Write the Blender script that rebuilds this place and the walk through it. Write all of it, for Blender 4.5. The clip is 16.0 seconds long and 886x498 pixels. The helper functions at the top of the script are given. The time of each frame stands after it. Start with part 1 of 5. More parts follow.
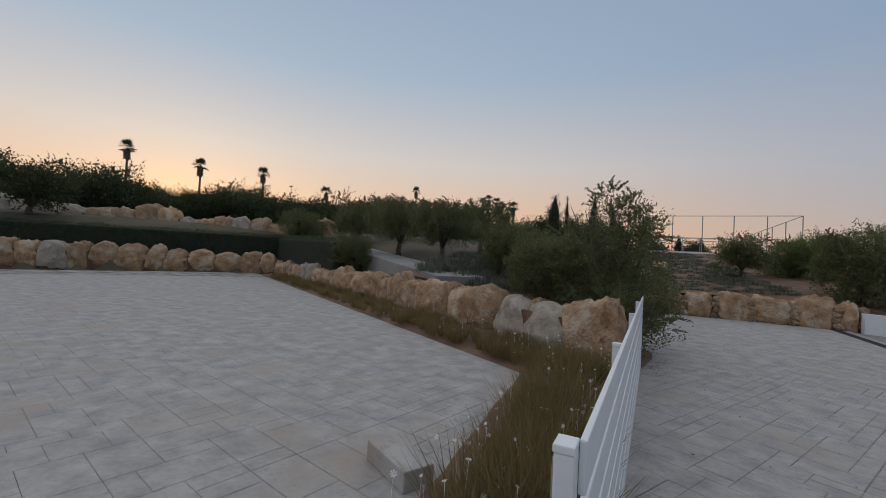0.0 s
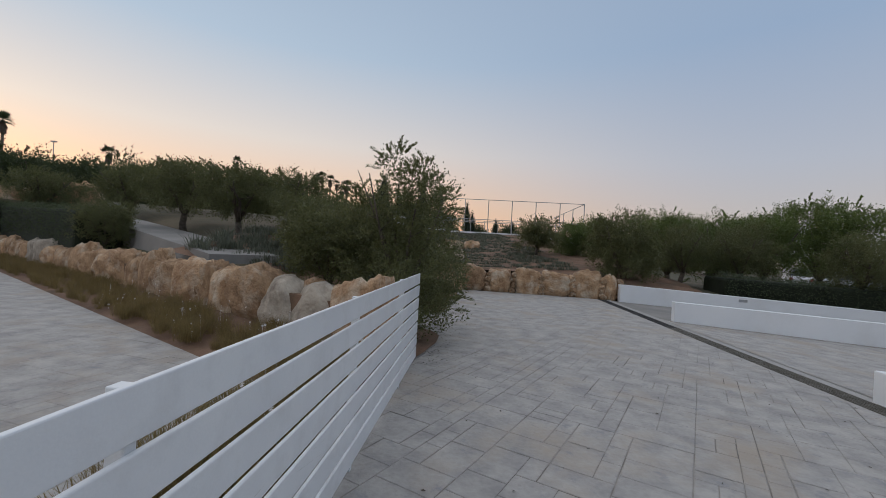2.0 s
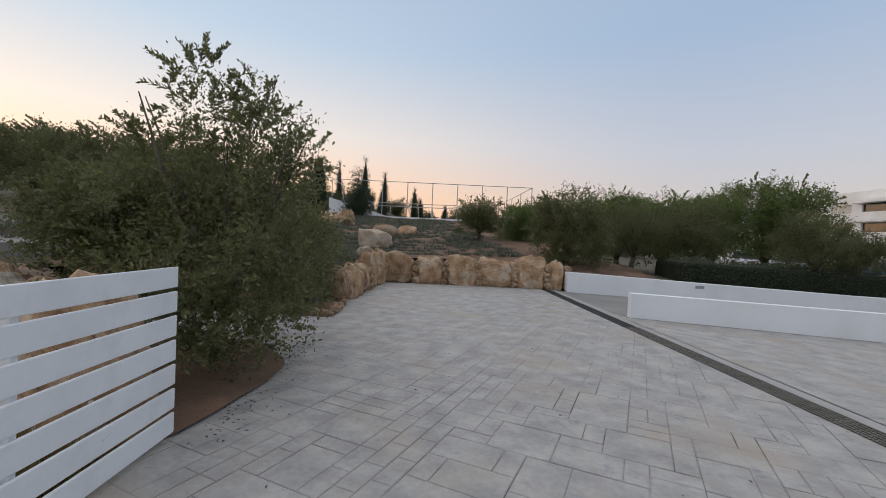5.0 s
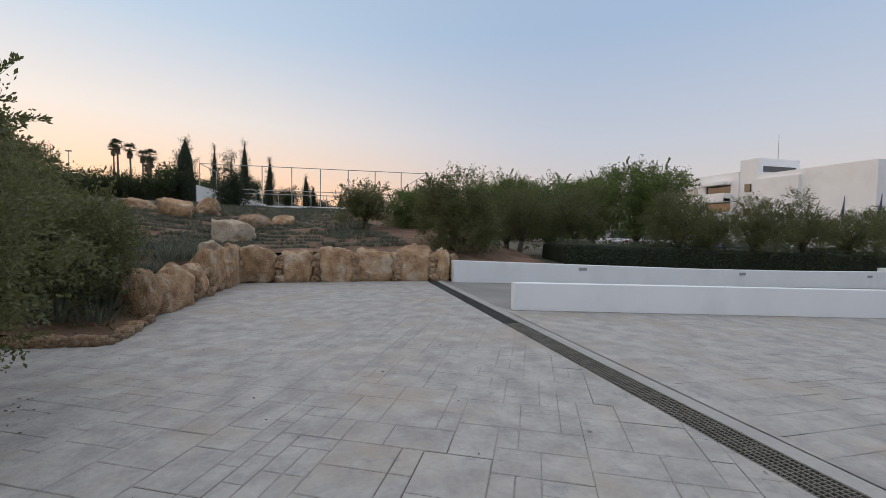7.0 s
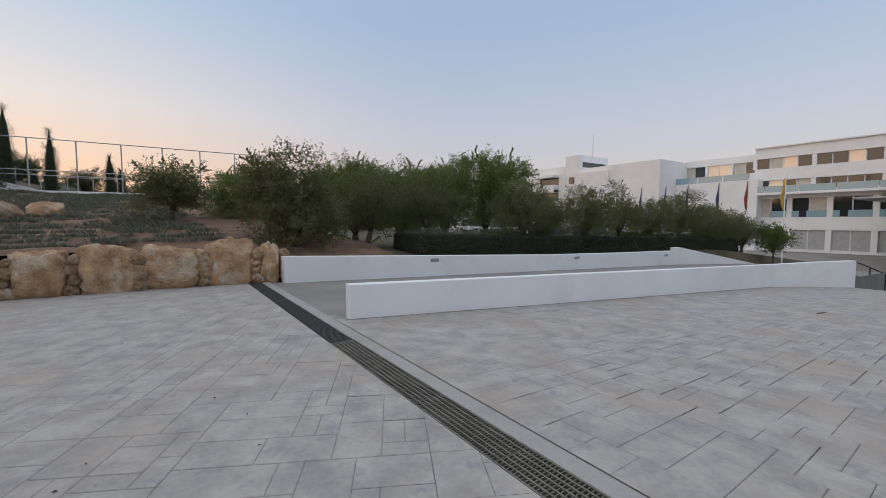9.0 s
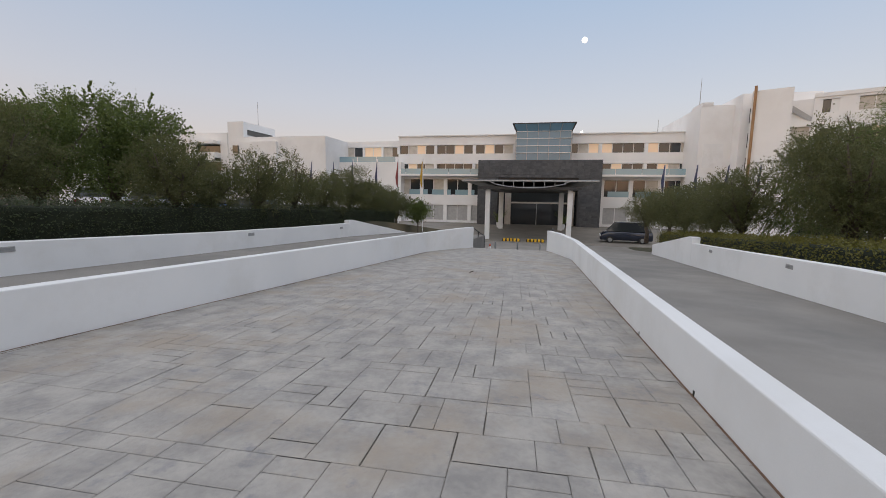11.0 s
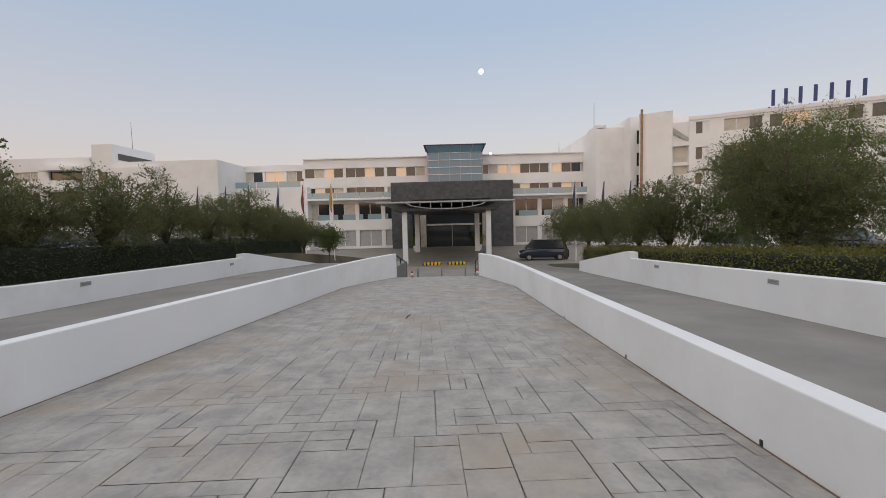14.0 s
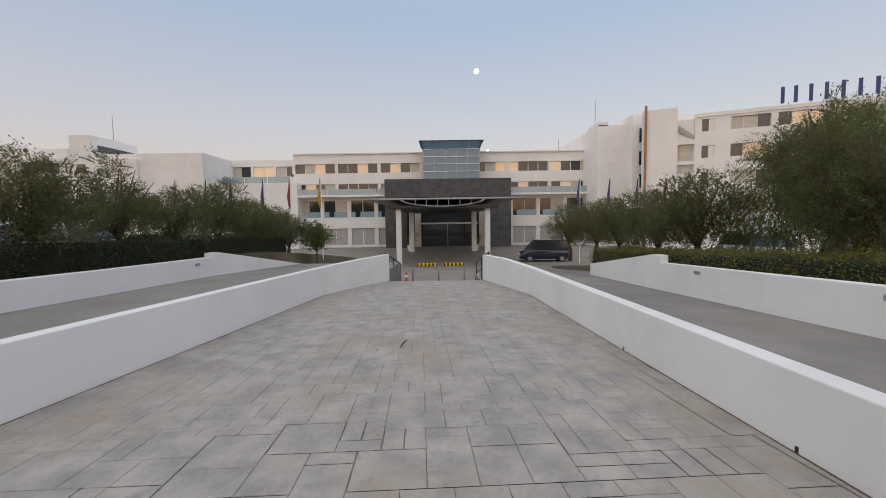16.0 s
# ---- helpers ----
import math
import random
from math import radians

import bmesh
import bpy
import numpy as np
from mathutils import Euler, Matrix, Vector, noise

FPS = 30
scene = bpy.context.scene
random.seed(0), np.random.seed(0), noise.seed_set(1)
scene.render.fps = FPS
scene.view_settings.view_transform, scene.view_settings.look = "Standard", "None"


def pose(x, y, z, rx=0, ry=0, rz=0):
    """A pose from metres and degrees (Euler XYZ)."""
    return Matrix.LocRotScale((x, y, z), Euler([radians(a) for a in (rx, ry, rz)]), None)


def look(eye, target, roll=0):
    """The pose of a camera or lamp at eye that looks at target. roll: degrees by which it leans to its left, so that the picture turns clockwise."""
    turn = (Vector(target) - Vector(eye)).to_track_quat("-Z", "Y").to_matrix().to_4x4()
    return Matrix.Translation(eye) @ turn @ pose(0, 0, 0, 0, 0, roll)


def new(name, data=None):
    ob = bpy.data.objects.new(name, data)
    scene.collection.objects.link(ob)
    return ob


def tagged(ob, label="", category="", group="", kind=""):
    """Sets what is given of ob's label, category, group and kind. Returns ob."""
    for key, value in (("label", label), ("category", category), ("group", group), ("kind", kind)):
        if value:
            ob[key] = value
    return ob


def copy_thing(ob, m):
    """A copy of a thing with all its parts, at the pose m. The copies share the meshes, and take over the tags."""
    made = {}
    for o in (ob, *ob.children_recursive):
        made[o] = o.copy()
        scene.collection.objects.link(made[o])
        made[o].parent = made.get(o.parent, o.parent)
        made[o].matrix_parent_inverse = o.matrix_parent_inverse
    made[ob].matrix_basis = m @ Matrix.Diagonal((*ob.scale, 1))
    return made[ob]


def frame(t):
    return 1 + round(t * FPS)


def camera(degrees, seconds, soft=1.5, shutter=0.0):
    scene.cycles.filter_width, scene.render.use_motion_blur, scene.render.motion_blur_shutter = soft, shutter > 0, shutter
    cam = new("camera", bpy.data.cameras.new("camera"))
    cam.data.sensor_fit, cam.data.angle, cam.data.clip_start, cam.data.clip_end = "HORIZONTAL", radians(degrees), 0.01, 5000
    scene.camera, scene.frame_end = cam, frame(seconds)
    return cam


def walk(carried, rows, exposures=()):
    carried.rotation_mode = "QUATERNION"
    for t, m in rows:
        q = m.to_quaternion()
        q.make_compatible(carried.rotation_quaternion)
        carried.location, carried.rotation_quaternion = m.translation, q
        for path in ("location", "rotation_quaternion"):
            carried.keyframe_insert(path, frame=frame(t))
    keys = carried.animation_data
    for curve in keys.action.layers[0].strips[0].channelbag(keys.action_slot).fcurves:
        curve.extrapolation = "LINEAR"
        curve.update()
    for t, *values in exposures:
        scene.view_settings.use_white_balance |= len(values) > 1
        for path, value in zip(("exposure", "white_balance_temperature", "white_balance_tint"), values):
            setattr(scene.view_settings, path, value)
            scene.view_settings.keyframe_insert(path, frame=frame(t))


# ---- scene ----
cam = camera(93.7, 16.0, soft=0.9)

PATH = [
    (0, (-1.217, -5.8, 1.658), (-2.124, -4.019, 1.706), 3.0),
    (0.5, (-1.084, -5.345, 1.652), (-1.679, -3.436, 1.693), 2.1),
    (1, (-0.898, -4.915, 1.645), (-1.324, -2.962, 1.678), 3.2),
    (1.5, (-0.732, -4.443, 1.596), (-0.926, -2.452, 1.602), 3.5),
    (2, (-0.574, -4.012, 1.578), (-0.744, -2.019, 1.577), 3.3),
    (2.5, (-0.47, -3.552, 1.551), (-0.57, -1.554, 1.547), 3.1),
    (3, (-0.321, -3.064, 1.547), (-0.348, -1.065, 1.533), 2.9),
    (3.5, (-0.162, -2.629, 1.545), (-0.178, -0.63, 1.526), 2.6),
    (6, (0.844, -0.443, 1.459), (1.134, 1.535, 1.384), 2.4),
    (6.5, (1.101, -0.128, 1.481), (1.593, 1.809, 1.392), 1.4),
    (7, (1.363, 0.221, 1.497), (1.869, 2.154, 1.41), 0.6),
    (7.5, (1.586, 0.567, 1.507), (2.187, 2.472, 1.417), -0.6),
    (8, (1.833, 0.936, 1.483), (2.425, 2.844, 1.395), -1.8),
    (8.5, (2.104, 1.27, 1.457), (2.774, 3.152, 1.36), -1.7),
    (9, (2.405, 1.577, 1.475), (3.519, 3.233, 1.341), -0.1),
    (9.5, (2.692, 1.735, 1.443), (3.954, 3.28, 1.298), 0.5),
    (10, (3.04, 2.175, 1.369), (4.644, 3.349, 1.155), 0.9),
    (12.5, (4.763, 3.117, 1.341), (6.756, 3.165, 1.178), -1.3),
    (13, (5.252, 3.283, 1.312), (7.246, 3.317, 1.158), -1.3),
    (13.5, (5.787, 3.442, 1.288), (7.782, 3.471, 1.149), -1.1),
    (14, (6.238, 3.547, 1.289), (8.233, 3.575, 1.157), -1.4),
    (14.5, (6.834, 3.596, 1.286), (8.83, 3.621, 1.158), -1.1),
    (15, (7.316, 3.654, 1.26), (9.311, 3.625, 1.119), -0.9),
    (15.5, (7.888, 3.704, 1.227), (9.883, 3.684, 1.09), -0.7),
    (16, (8.403, 3.799, 1.186), (10.398, 3.796, 1.051), -0.8),
]
walk(cam, [(t, look(e, g, r)) for t, e, g, r in PATH],
     exposures=[(0, -0.62, 6200, 8), (1.0, -0.5, 6230, 8), (2.0, -0.38, 6270, 8.3), (3.5, -0.22, 6390, 8.5), (6.0, -0.03, 6430, 8.5), (8.5, -0.12, 6340, 8.6), (10.0, -0.04, 6430, 9), (12.5, -0.04, 6880, 10), (16.0, -0.05, 6880, 10)])

# ---------------------------------------------------------------- sky and light
SUNSET = (-0.86, 0.51)          # horizontal direction of the afterglow
world = bpy.data.worlds.new("dusk_sky")
scene.world = world
world.use_nodes = True
wn, wl = world.node_tree.nodes, world.node_tree.links
wn.clear()
w_out = wn.new("ShaderNodeOutputWorld")
w_bg = wn.new("ShaderNodeBackground")
w_sky = wn.new("ShaderNodeTexSky")
w_sky.sky_type = "NISHITA"
w_sky.sun_disc = False
w_sky.sun_elevation = radians(3.0)
w_sky.sun_rotation = math.atan2(SUNSET[0], SUNSET[1])
w_sky.dust_density, w_sky.ozone_density = 0.6, 2.0
w_tc = wn.new("ShaderNodeTexCoord")
w_xyz = wn.new("ShaderNodeSeparateXYZ")
wl.new(w_tc.outputs["Generated"], w_xyz.inputs[0])


def sky_ramp(stops):
    """The twilight's colours from the horizon up to the zenith, at half strength."""
    r = wn.new("ShaderNodeValToRGB")
    e = r.color_ramp.elements
    e[0].position, e[1].position = stops[0][0], stops[-1][0]
    e[0].color, e[1].color = (*[v / 2 for v in stops[0][1]], 1), (*[v / 2 for v in stops[-1][1]], 1)
    for p, c in stops[1:-1]:
        e.new(p).color = (*[v / 2 for v in c], 1)
    wl.new(w_xyz.outputs["Z"], r.inputs[0])
    return r


w_east = sky_ramp(((0.0, (0.63, 0.52, 0.49)), (0.08, (0.64, 0.545, 0.53)), (0.2, (0.56, 0.56, 0.63)), (0.42, (0.39, 0.49, 0.66)), (0.7, (0.41, 0.50, 0.65)), (1.0, (0.48, 0.55, 0.66))))
w_west = sky_ramp(((0.0, (1.25, 0.56, 0.26)), (0.1, (1.15, 0.66, 0.39)), (0.22, (0.96, 0.80, 0.69)), (0.4, (0.57, 0.66, 0.77)), (0.7, (0.41, 0.50, 0.65)), (1.0, (0.48, 0.55, 0.66))))
w_dot = wn.new("ShaderNodeVectorMath")
w_dot.operation = "DOT_PRODUCT"
w_dot.inputs[1].default_value = (SUNSET[0], SUNSET[1], 0.0)
wl.new(w_tc.outputs["Generated"], w_dot.inputs[0])
w_map = wn.new("ShaderNodeMapRange")
w_map.interpolation_type = "SMOOTHSTEP"
w_map.inputs["From Min"].default_value, w_map.inputs["From Max"].default_value = -0.1, 0.97
wl.new(w_dot.outputs["Value"], w_map.inputs["Value"])
w_mix = wn.new("ShaderNodeMix")
w_mix.data_type = "RGBA"
wl.new(w_map.outputs[0], w_mix.inputs["Factor"])
wl.new(w_east.outputs[0], w_mix.inputs["A"])
wl.new(w_west.outputs[0], w_mix.inputs["B"])
w_add = wn.new("ShaderNodeMix")
w_add.data_type = "RGBA"
w_add.inputs["Factor"].default_value = 0.03
wl.new(w_mix.outputs["Result"], w_add.inputs["A"])
wl.new(w_sky.outputs[0], w_add.inputs["B"])
w_bg.inputs["Strength"].default_value = 2.0
wl.new(w_add.outputs["Result"], w_bg.inputs["Color"])
wl.new(w_bg.outputs[0], w_out.inputs["Surface"])
sun = new("sun", bpy.data.lights.new("sun", "SUN"))
sun.data.energy, sun.data.angle, sun.data.color = 1.2, radians(140), (1.0, 0.85, 0.73)
sun.matrix_world = look((0, 0, 30), (-SUNSET[0] * 30, -SUNSET[1] * 30, -32))


# ---------------------------------------------------------------- materials
def rgb(c):
    return (c[0], c[1], c[2], 1.0)


def material(name, c1, c2, rough=0.85, scale=4.0, grain=60.0, bump=0.25, metal=0.0, c3=None, wear=1.2, rnd=0.0, dist=0.02, island=False, flow=False, c4=None):
    """Two colours mixed by noise at two scales, a third in worn patches, fine relief."""
    m = bpy.data.materials.new(name)
    m.use_nodes = True
    n, l = m.node_tree.nodes, m.node_tree.links
    b = n["Principled BSDF"]
    b.inputs["Roughness"].default_value, b.inputs["Metallic"].default_value = rough, metal
    tc = n.new("ShaderNodeTexCoord")
    src = tc.outputs["Object"]
    if flow:
        src = n.new("ShaderNodeNewGeometry").outputs["Position"]
    if rnd:
        oi = n.new("ShaderNodeNewGeometry" if island else "ShaderNodeObjectInfo")
        out = oi.outputs["Random Per Island"] if island else oi.outputs["Random"]
        off = n.new("ShaderNodeVectorMath")
        off.operation = "MULTIPLY_ADD"
        comb = n.new("ShaderNodeCombineXYZ")
        for k in range(3):
            l.new(out, comb.inputs[k])
        off.inputs[1].default_value = (37.0, 53.0, 71.0)
        l.new(comb.outputs[0], off.inputs[0])
        l.new(src, off.inputs[2])
        src = src if flow else off.outputs[0]
    big = n.new("ShaderNodeTexNoise")
    big.inputs["Scale"].default_value, big.inputs["Detail"].default_value = scale, 5.0
    fine = n.new("ShaderNodeTexNoise")
    fine.inputs["Scale"].default_value, fine.inputs["Detail"].default_value = grain, 4.0
    for t in (big, fine):
        l.new(src, t.inputs["Vector"])
    ramp = n.new("ShaderNodeValToRGB")
    ramp.color_ramp.elements[0].position, ramp.color_ramp.elements[1].position = 0.32, 0.68
    ramp.color_ramp.elements[0].color, ramp.color_ramp.elements[1].color = rgb(c1), rgb(c2)
    add = n.new("ShaderNodeMath")
    add.operation = "MULTIPLY_ADD"
    add.inputs[1].default_value = 0.35
    l.new(fine.outputs["Fac"], add.inputs[0])
    sub = n.new("ShaderNodeMath")
    sub.operation = "SUBTRACT"
    sub.inputs[1].default_value = 0.175
    l.new(big.outputs["Fac"], sub.inputs[0])
    l.new(sub.outputs[0], add.inputs[2])
    l.new(add.outputs[0], ramp.inputs[0])
    col = ramp.outputs[0]
    if c3:
        pat = n.new("ShaderNodeTexNoise")
        pat.inputs["Scale"].default_value, pat.inputs["Detail"].default_value = wear, 6.0
        pat.inputs["Roughness"].default_value = 0.65
        l.new(src, pat.inputs["Vector"])
        pr = n.new("ShaderNodeValToRGB")
        pr.color_ramp.elements[0].position, pr.color_ramp.elements[1].position = 0.5, 0.68
        l.new(pat.outputs["Fac"], pr.inputs[0])
        mix = n.new("ShaderNodeMix")
        mix.data_type = "RGBA"
        l.new(pr.outputs[0], mix.inputs["Factor"])
        l.new(col, mix.inputs["A"])
        mix.inputs["B"].default_value = rgb(c3)
        col = mix.outputs["Result"]
    if c4:
        smudge = n.new("ShaderNodeTexNoise")
        smudge.inputs["Scale"].default_value, smudge.inputs["Detail"].default_value = wear * 5.5, 7.0
        smudge.inputs["Roughness"].default_value = 0.72
        l.new(src, smudge.inputs["Vector"])
        sr = n.new("ShaderNodeValToRGB")
        sr.color_ramp.elements[0].position, sr.color_ramp.elements[1].position = 0.57, 0.7
        sr.color_ramp.elements[1].color = (0.75, 0.75, 0.75, 1.0)
        l.new(smudge.outputs["Fac"], sr.inputs[0])
        mix4 = n.new("ShaderNodeMix")
        mix4.data_type = "RGBA"
        l.new(sr.outputs[0], mix4.inputs["Factor"])
        l.new(col, mix4.inputs["A"])
        mix4.inputs["B"].default_value = rgb(c4)
        col = mix4.outputs["Result"]
    if rnd:
        hsv = n.new("ShaderNodeHueSaturation")
        mr = n.new("ShaderNodeMapRange")
        mr.inputs["To Min"].default_value, mr.inputs["To Max"].default_value = 1.0 - rnd, 1.0 + rnd
        l.new(out, mr.inputs["Value"])
        l.new(mr.outputs[0], hsv.inputs["Value"])
        l.new(col, hsv.inputs["Color"])
        col = hsv.outputs[0]
    l.new(col, b.inputs["Base Color"])
    if bump:
        bp = n.new("ShaderNodeBump")
        bp.inputs["Strength"].default_value, bp.inputs["Distance"].default_value = bump, dist
        l.new(add.outputs[0], bp.inputs["Height"])
        l.new(bp.outputs[0], b.inputs["Normal"])
    return m


def leaf_material(name, c1, c2, rough=0.6, trans=0.25):
    """Leaves that differ one from another, thin enough to let some light through."""
    m = material(name, c1, c2, rough, 0.9, 30.0, 0.0, rnd=0.45, island=True)
    n, l = m.node_tree.nodes, m.node_tree.links
    b = n["Principled BSDF"]
    tr = n.new("ShaderNodeBsdfTranslucent")
    tr.inputs["Color"].default_value = rgb([2.0 * v for v in c2])
    ms = n.new("ShaderNodeMixShader")
    ms.inputs[0].default_value = trans
    l.new(b.outputs[0], ms.inputs[1])
    l.new(tr.outputs[0], ms.inputs[2])
    l.new(ms.outputs[0], n["Material Output"].inputs["Surface"])
    return m


def glass_material(name, tint, rough=0.05):
    m = bpy.data.materials.new(name)
    m.use_nodes = True
    b = m.node_tree.nodes["Principled BSDF"]
    b.inputs["Base Color"].default_value = rgb(tint)
    b.inputs["Roughness"].default_value = rough
    b.inputs["IOR"].default_value = 1.5
    b.inputs["Transmission Weight"].default_value = 0.0
    b.inputs["Specular IOR Level"].default_value = 0.8
    return m


def glow_material(name, c, strength):
    m = bpy.data.materials.new(name)
    m.use_nodes = True
    b = m.node_tree.nodes["Principled BSDF"]
    b.inputs["Base Color"].default_value = rgb(c)
    b.inputs["Emission Color"].default_value = rgb(c)
    b.inputs["Emission Strength"].default_value = strength
    return m


M_PAVE = material("stamped_concrete", (0.285, 0.271, 0.255), (0.43, 0.404, 0.37), 0.78, 3.4, 22, 1.0, c3=(0.362, 0.31, 0.252), wear=0.8, rnd=0.03, c4=(0.222, 0.227, 0.243), dist=0.02, flow=True)
M_PAVE_B = material("stamped_concrete_bulk", (0.285, 0.271, 0.255), (0.43, 0.404, 0.37), 0.78, 3.4, 22, 1.0, c3=(0.362, 0.31, 0.252), wear=0.8, rnd=0.03, c4=(0.222, 0.227, 0.243), dist=0.02, flow=True, island=True)
M_JOINT = material("concrete_joint", (0.12, 0.098, 0.078), (0.42, 0.392, 0.355), 0.9, 1.3, 7, 0.4, flow=True)
M_JOINT_WORN = material("worn_concrete_joint", (0.24, 0.22, 0.197), (0.44, 0.412, 0.376), 0.9, 0.9, 7, 0.4, flow=True)
M_KERB = material("smooth_concrete_strip", (0.31, 0.298, 0.28), (0.41, 0.392, 0.367), 0.85, 1.4, 30, 0.4, c3=(0.28, 0.262, 0.24), wear=0.7, flow=True)
M_ASPHALT = material("pale_asphalt", (0.23, 0.215, 0.195), (0.29, 0.272, 0.25), 0.9, 0.7, 90, 0.3, c3=(0.2, 0.192, 0.18), wear=0.3)
M_ROAD = material("dark_road", (0.04, 0.039, 0.038), (0.06, 0.058, 0.056), 0.9, 0.5, 80, 0.2)
M_FORECOURT = material("forecourt_paving", (0.2, 0.18, 0.155), (0.26, 0.235, 0.2), 0.75, 0.6, 30, 0.1)
M_WHITE = material("white_render", (0.77, 0.78, 0.785), (0.82, 0.825, 0.825), 0.85, 0.7, 140, 0.3, c3=(0.73, 0.73, 0.72), wear=0.5, dist=0.006)
M_WHITE_H = material("white_facade", (0.79, 0.79, 0.785), (0.84, 0.84, 0.835), 0.85, 0.4, 30, 0.05, c3=(0.74, 0.73, 0.72), wear=0.15)
M_WHITE_METAL = material("white_painted_metal", (0.72, 0.735, 0.75), (0.77, 0.785, 0.79), 0.38, 3.0, 120, 0.06, c3=(0.69, 0.7, 0.705), wear=5.0)
M_STONE = material("limestone_boulder", (0.25, 0.145, 0.075), (0.5, 0.33, 0.19), 0.94, 3.2, 20, 1.0, c3=(0.54, 0.45, 0.34), wear=1.7, rnd=0.2, dist=0.1, c4=(0.17, 0.1, 0.055))
M_STONE_P = material("pale_field_boulder", (0.36, 0.27, 0.18), (0.56, 0.47, 0.36), 0.94, 2.6, 18, 1.0, c3=(0.3, 0.19, 0.1), wear=1.4, rnd=0.1, dist=0.1)
M_STONE_G = material("grey_boulder", (0.28, 0.24, 0.19), (0.44, 0.385, 0.31), 0.94, 3.0, 16, 1.0, c3=(0.2, 0.165, 0.13), wear=2.4, rnd=0.1, dist=0.06)
M_SOIL = material("red_soil", (0.13, 0.075, 0.047), (0.235, 0.14, 0.088), 0.95, 1.2, 40, 0.8, c3=(0.11, 0.075, 0.045), wear=0.8, dist=0.04)
M_SCRUB = material("dry_scrub_ground", (0.06, 0.055, 0.03), (0.125, 0.095, 0.055), 0.95, 0.25, 6, 0.6, c3=(0.04, 0.048, 0.022), wear=0.08, dist=0.1)
M_BARK = material("olive_bark", (0.07, 0.055, 0.042), (0.14, 0.115, 0.09), 0.95, 8, 60, 0.8, dist=0.03)
M_PALMBARK = material("palm_bark", (0.13, 0.1, 0.075), (0.2, 0.16, 0.12), 0.95, 3, 20, 0.5)
M_OLIVE = leaf_material("olive_leaf", (0.048, 0.058, 0.02), (0.13, 0.135, 0.052))
M_GREEN = leaf_material("green_leaf", (0.042, 0.066, 0.016), (0.12, 0.155, 0.04))
M_HEDGE = leaf_material("hedge_leaf", (0.018, 0.03, 0.01), (0.05, 0.066, 0.022))
M_YHEDGE = leaf_material("yellow_hedge_leaf", (0.06, 0.068, 0.013), (0.18, 0.165, 0.032))
M_CYP = leaf_material("cypress_leaf", (0.018, 0.03, 0.016), (0.038, 0.055, 0.028))
M_PALM = leaf_material("palm_leaf", (0.03, 0.04, 0.02), (0.06, 0.075, 0.035))
M_LAV = leaf_material("lavender_leaf", (0.045, 0.055, 0.036), (0.115, 0.125, 0.09))
M_GRASS = leaf_material("dry_grass_blade", (0.07, 0.052, 0.017), (0.2, 0.15, 0.06), 0.8, 0.3)
M_GRASSG = leaf_material("green_grass_blade", (0.07, 0.08, 0.025), (0.14, 0.15, 0.05), 0.7, 0.3)
M_PETAL = material("daisy_petal", (0.7, 0.68, 0.66), (0.8, 0.78, 0.75), 0.7, 10, 60, 0.0)
M_GRATE = material("drain_grate", (0.12, 0.11, 0.09), (0.2, 0.185, 0.15), 0.6, 6, 80, 0.2, metal=0.3)
# Shade of the drain, the weep holes and the tower's inside, painted near-black.
M_RECESS_SHADE = material("recess_shade", (0.02, 0.02, 0.018), (0.04, 0.038, 0.034), 0.9, 5, 40, 0.1)
M_STEEL = material("galvanised_steel", (0.3, 0.31, 0.32), (0.42, 0.43, 0.44), 0.5, 4, 60, 0.05, metal=0.6)
M_BLACKMETAL = material("black_metal", (0.02, 0.02, 0.022), (0.04, 0.04, 0.042), 0.5, 4, 60, 0.05)
M_CLAD = material("grey_stone_cladding", (0.055, 0.058, 0.064), (0.1, 0.104, 0.11), 0.7, 1.0, 8, 0.3, rnd=0.12)
M_GLASS = glass_material("dark_window_glass", (0.03, 0.035, 0.04))
M_GLASSB = glass_material("blue_tower_glass", (0.09, 0.2, 0.29), 0.06)
M_RAIL = glass_material("pale_blue_balustrade", (0.28, 0.42, 0.48), 0.12)
M_CURTAIN = material("closed_curtain", (0.5, 0.46, 0.4), (0.6, 0.56, 0.5), 0.9, 2, 20, 0.0)
M_SHUTTER = material("grey_shutter", (0.36, 0.36, 0.36), (0.44, 0.44, 0.43), 0.7, 3, 30, 0.0)
# Peach light reflected by hotel panes, painted as colour with a faint glow.
M_PEACH = glow_material("peach_reflection", (0.8, 0.6, 0.42), 0.2)
M_LAMP = glow_material("lamp_glow", (1.0, 0.95, 0.85), 6.0)
M_CONE = material("orange_plastic", (0.6, 0.08, 0.03), (0.7, 0.11, 0.04), 0.5, 6, 60, 0.0)
M_YELLOW = material("yellow_rubber", (0.7, 0.42, 0.02), (0.8, 0.5, 0.03), 0.6, 6, 60, 0.0)
M_RUBBER = material("black_rubber", (0.015, 0.015, 0.016), (0.03, 0.03, 0.03), 0.7, 6, 60, 0.0)
M_NAVY = material("navy_sign_face", (0.03, 0.05, 0.18), (0.04, 0.065, 0.22), 0.5, 3, 40, 0.0)
M_PIPE = material("rusty_brown_pipe", (0.28, 0.15, 0.07), (0.4, 0.24, 0.12), 0.7, 2, 30, 0.1)
M_FLAG_Y = material("yellow_cloth", (0.42, 0.26, 0.03), (0.5, 0.32, 0.05), 0.9, 4, 60, 0.0)
M_FLAG_D = material("dark_cloth", (0.05, 0.06, 0.12), (0.09, 0.1, 0.17), 0.9, 4, 60, 0.0)
M_FLAG_R = material("red_cloth", (0.22, 0.05, 0.05), (0.3, 0.07, 0.06), 0.9, 4, 60, 0.0)


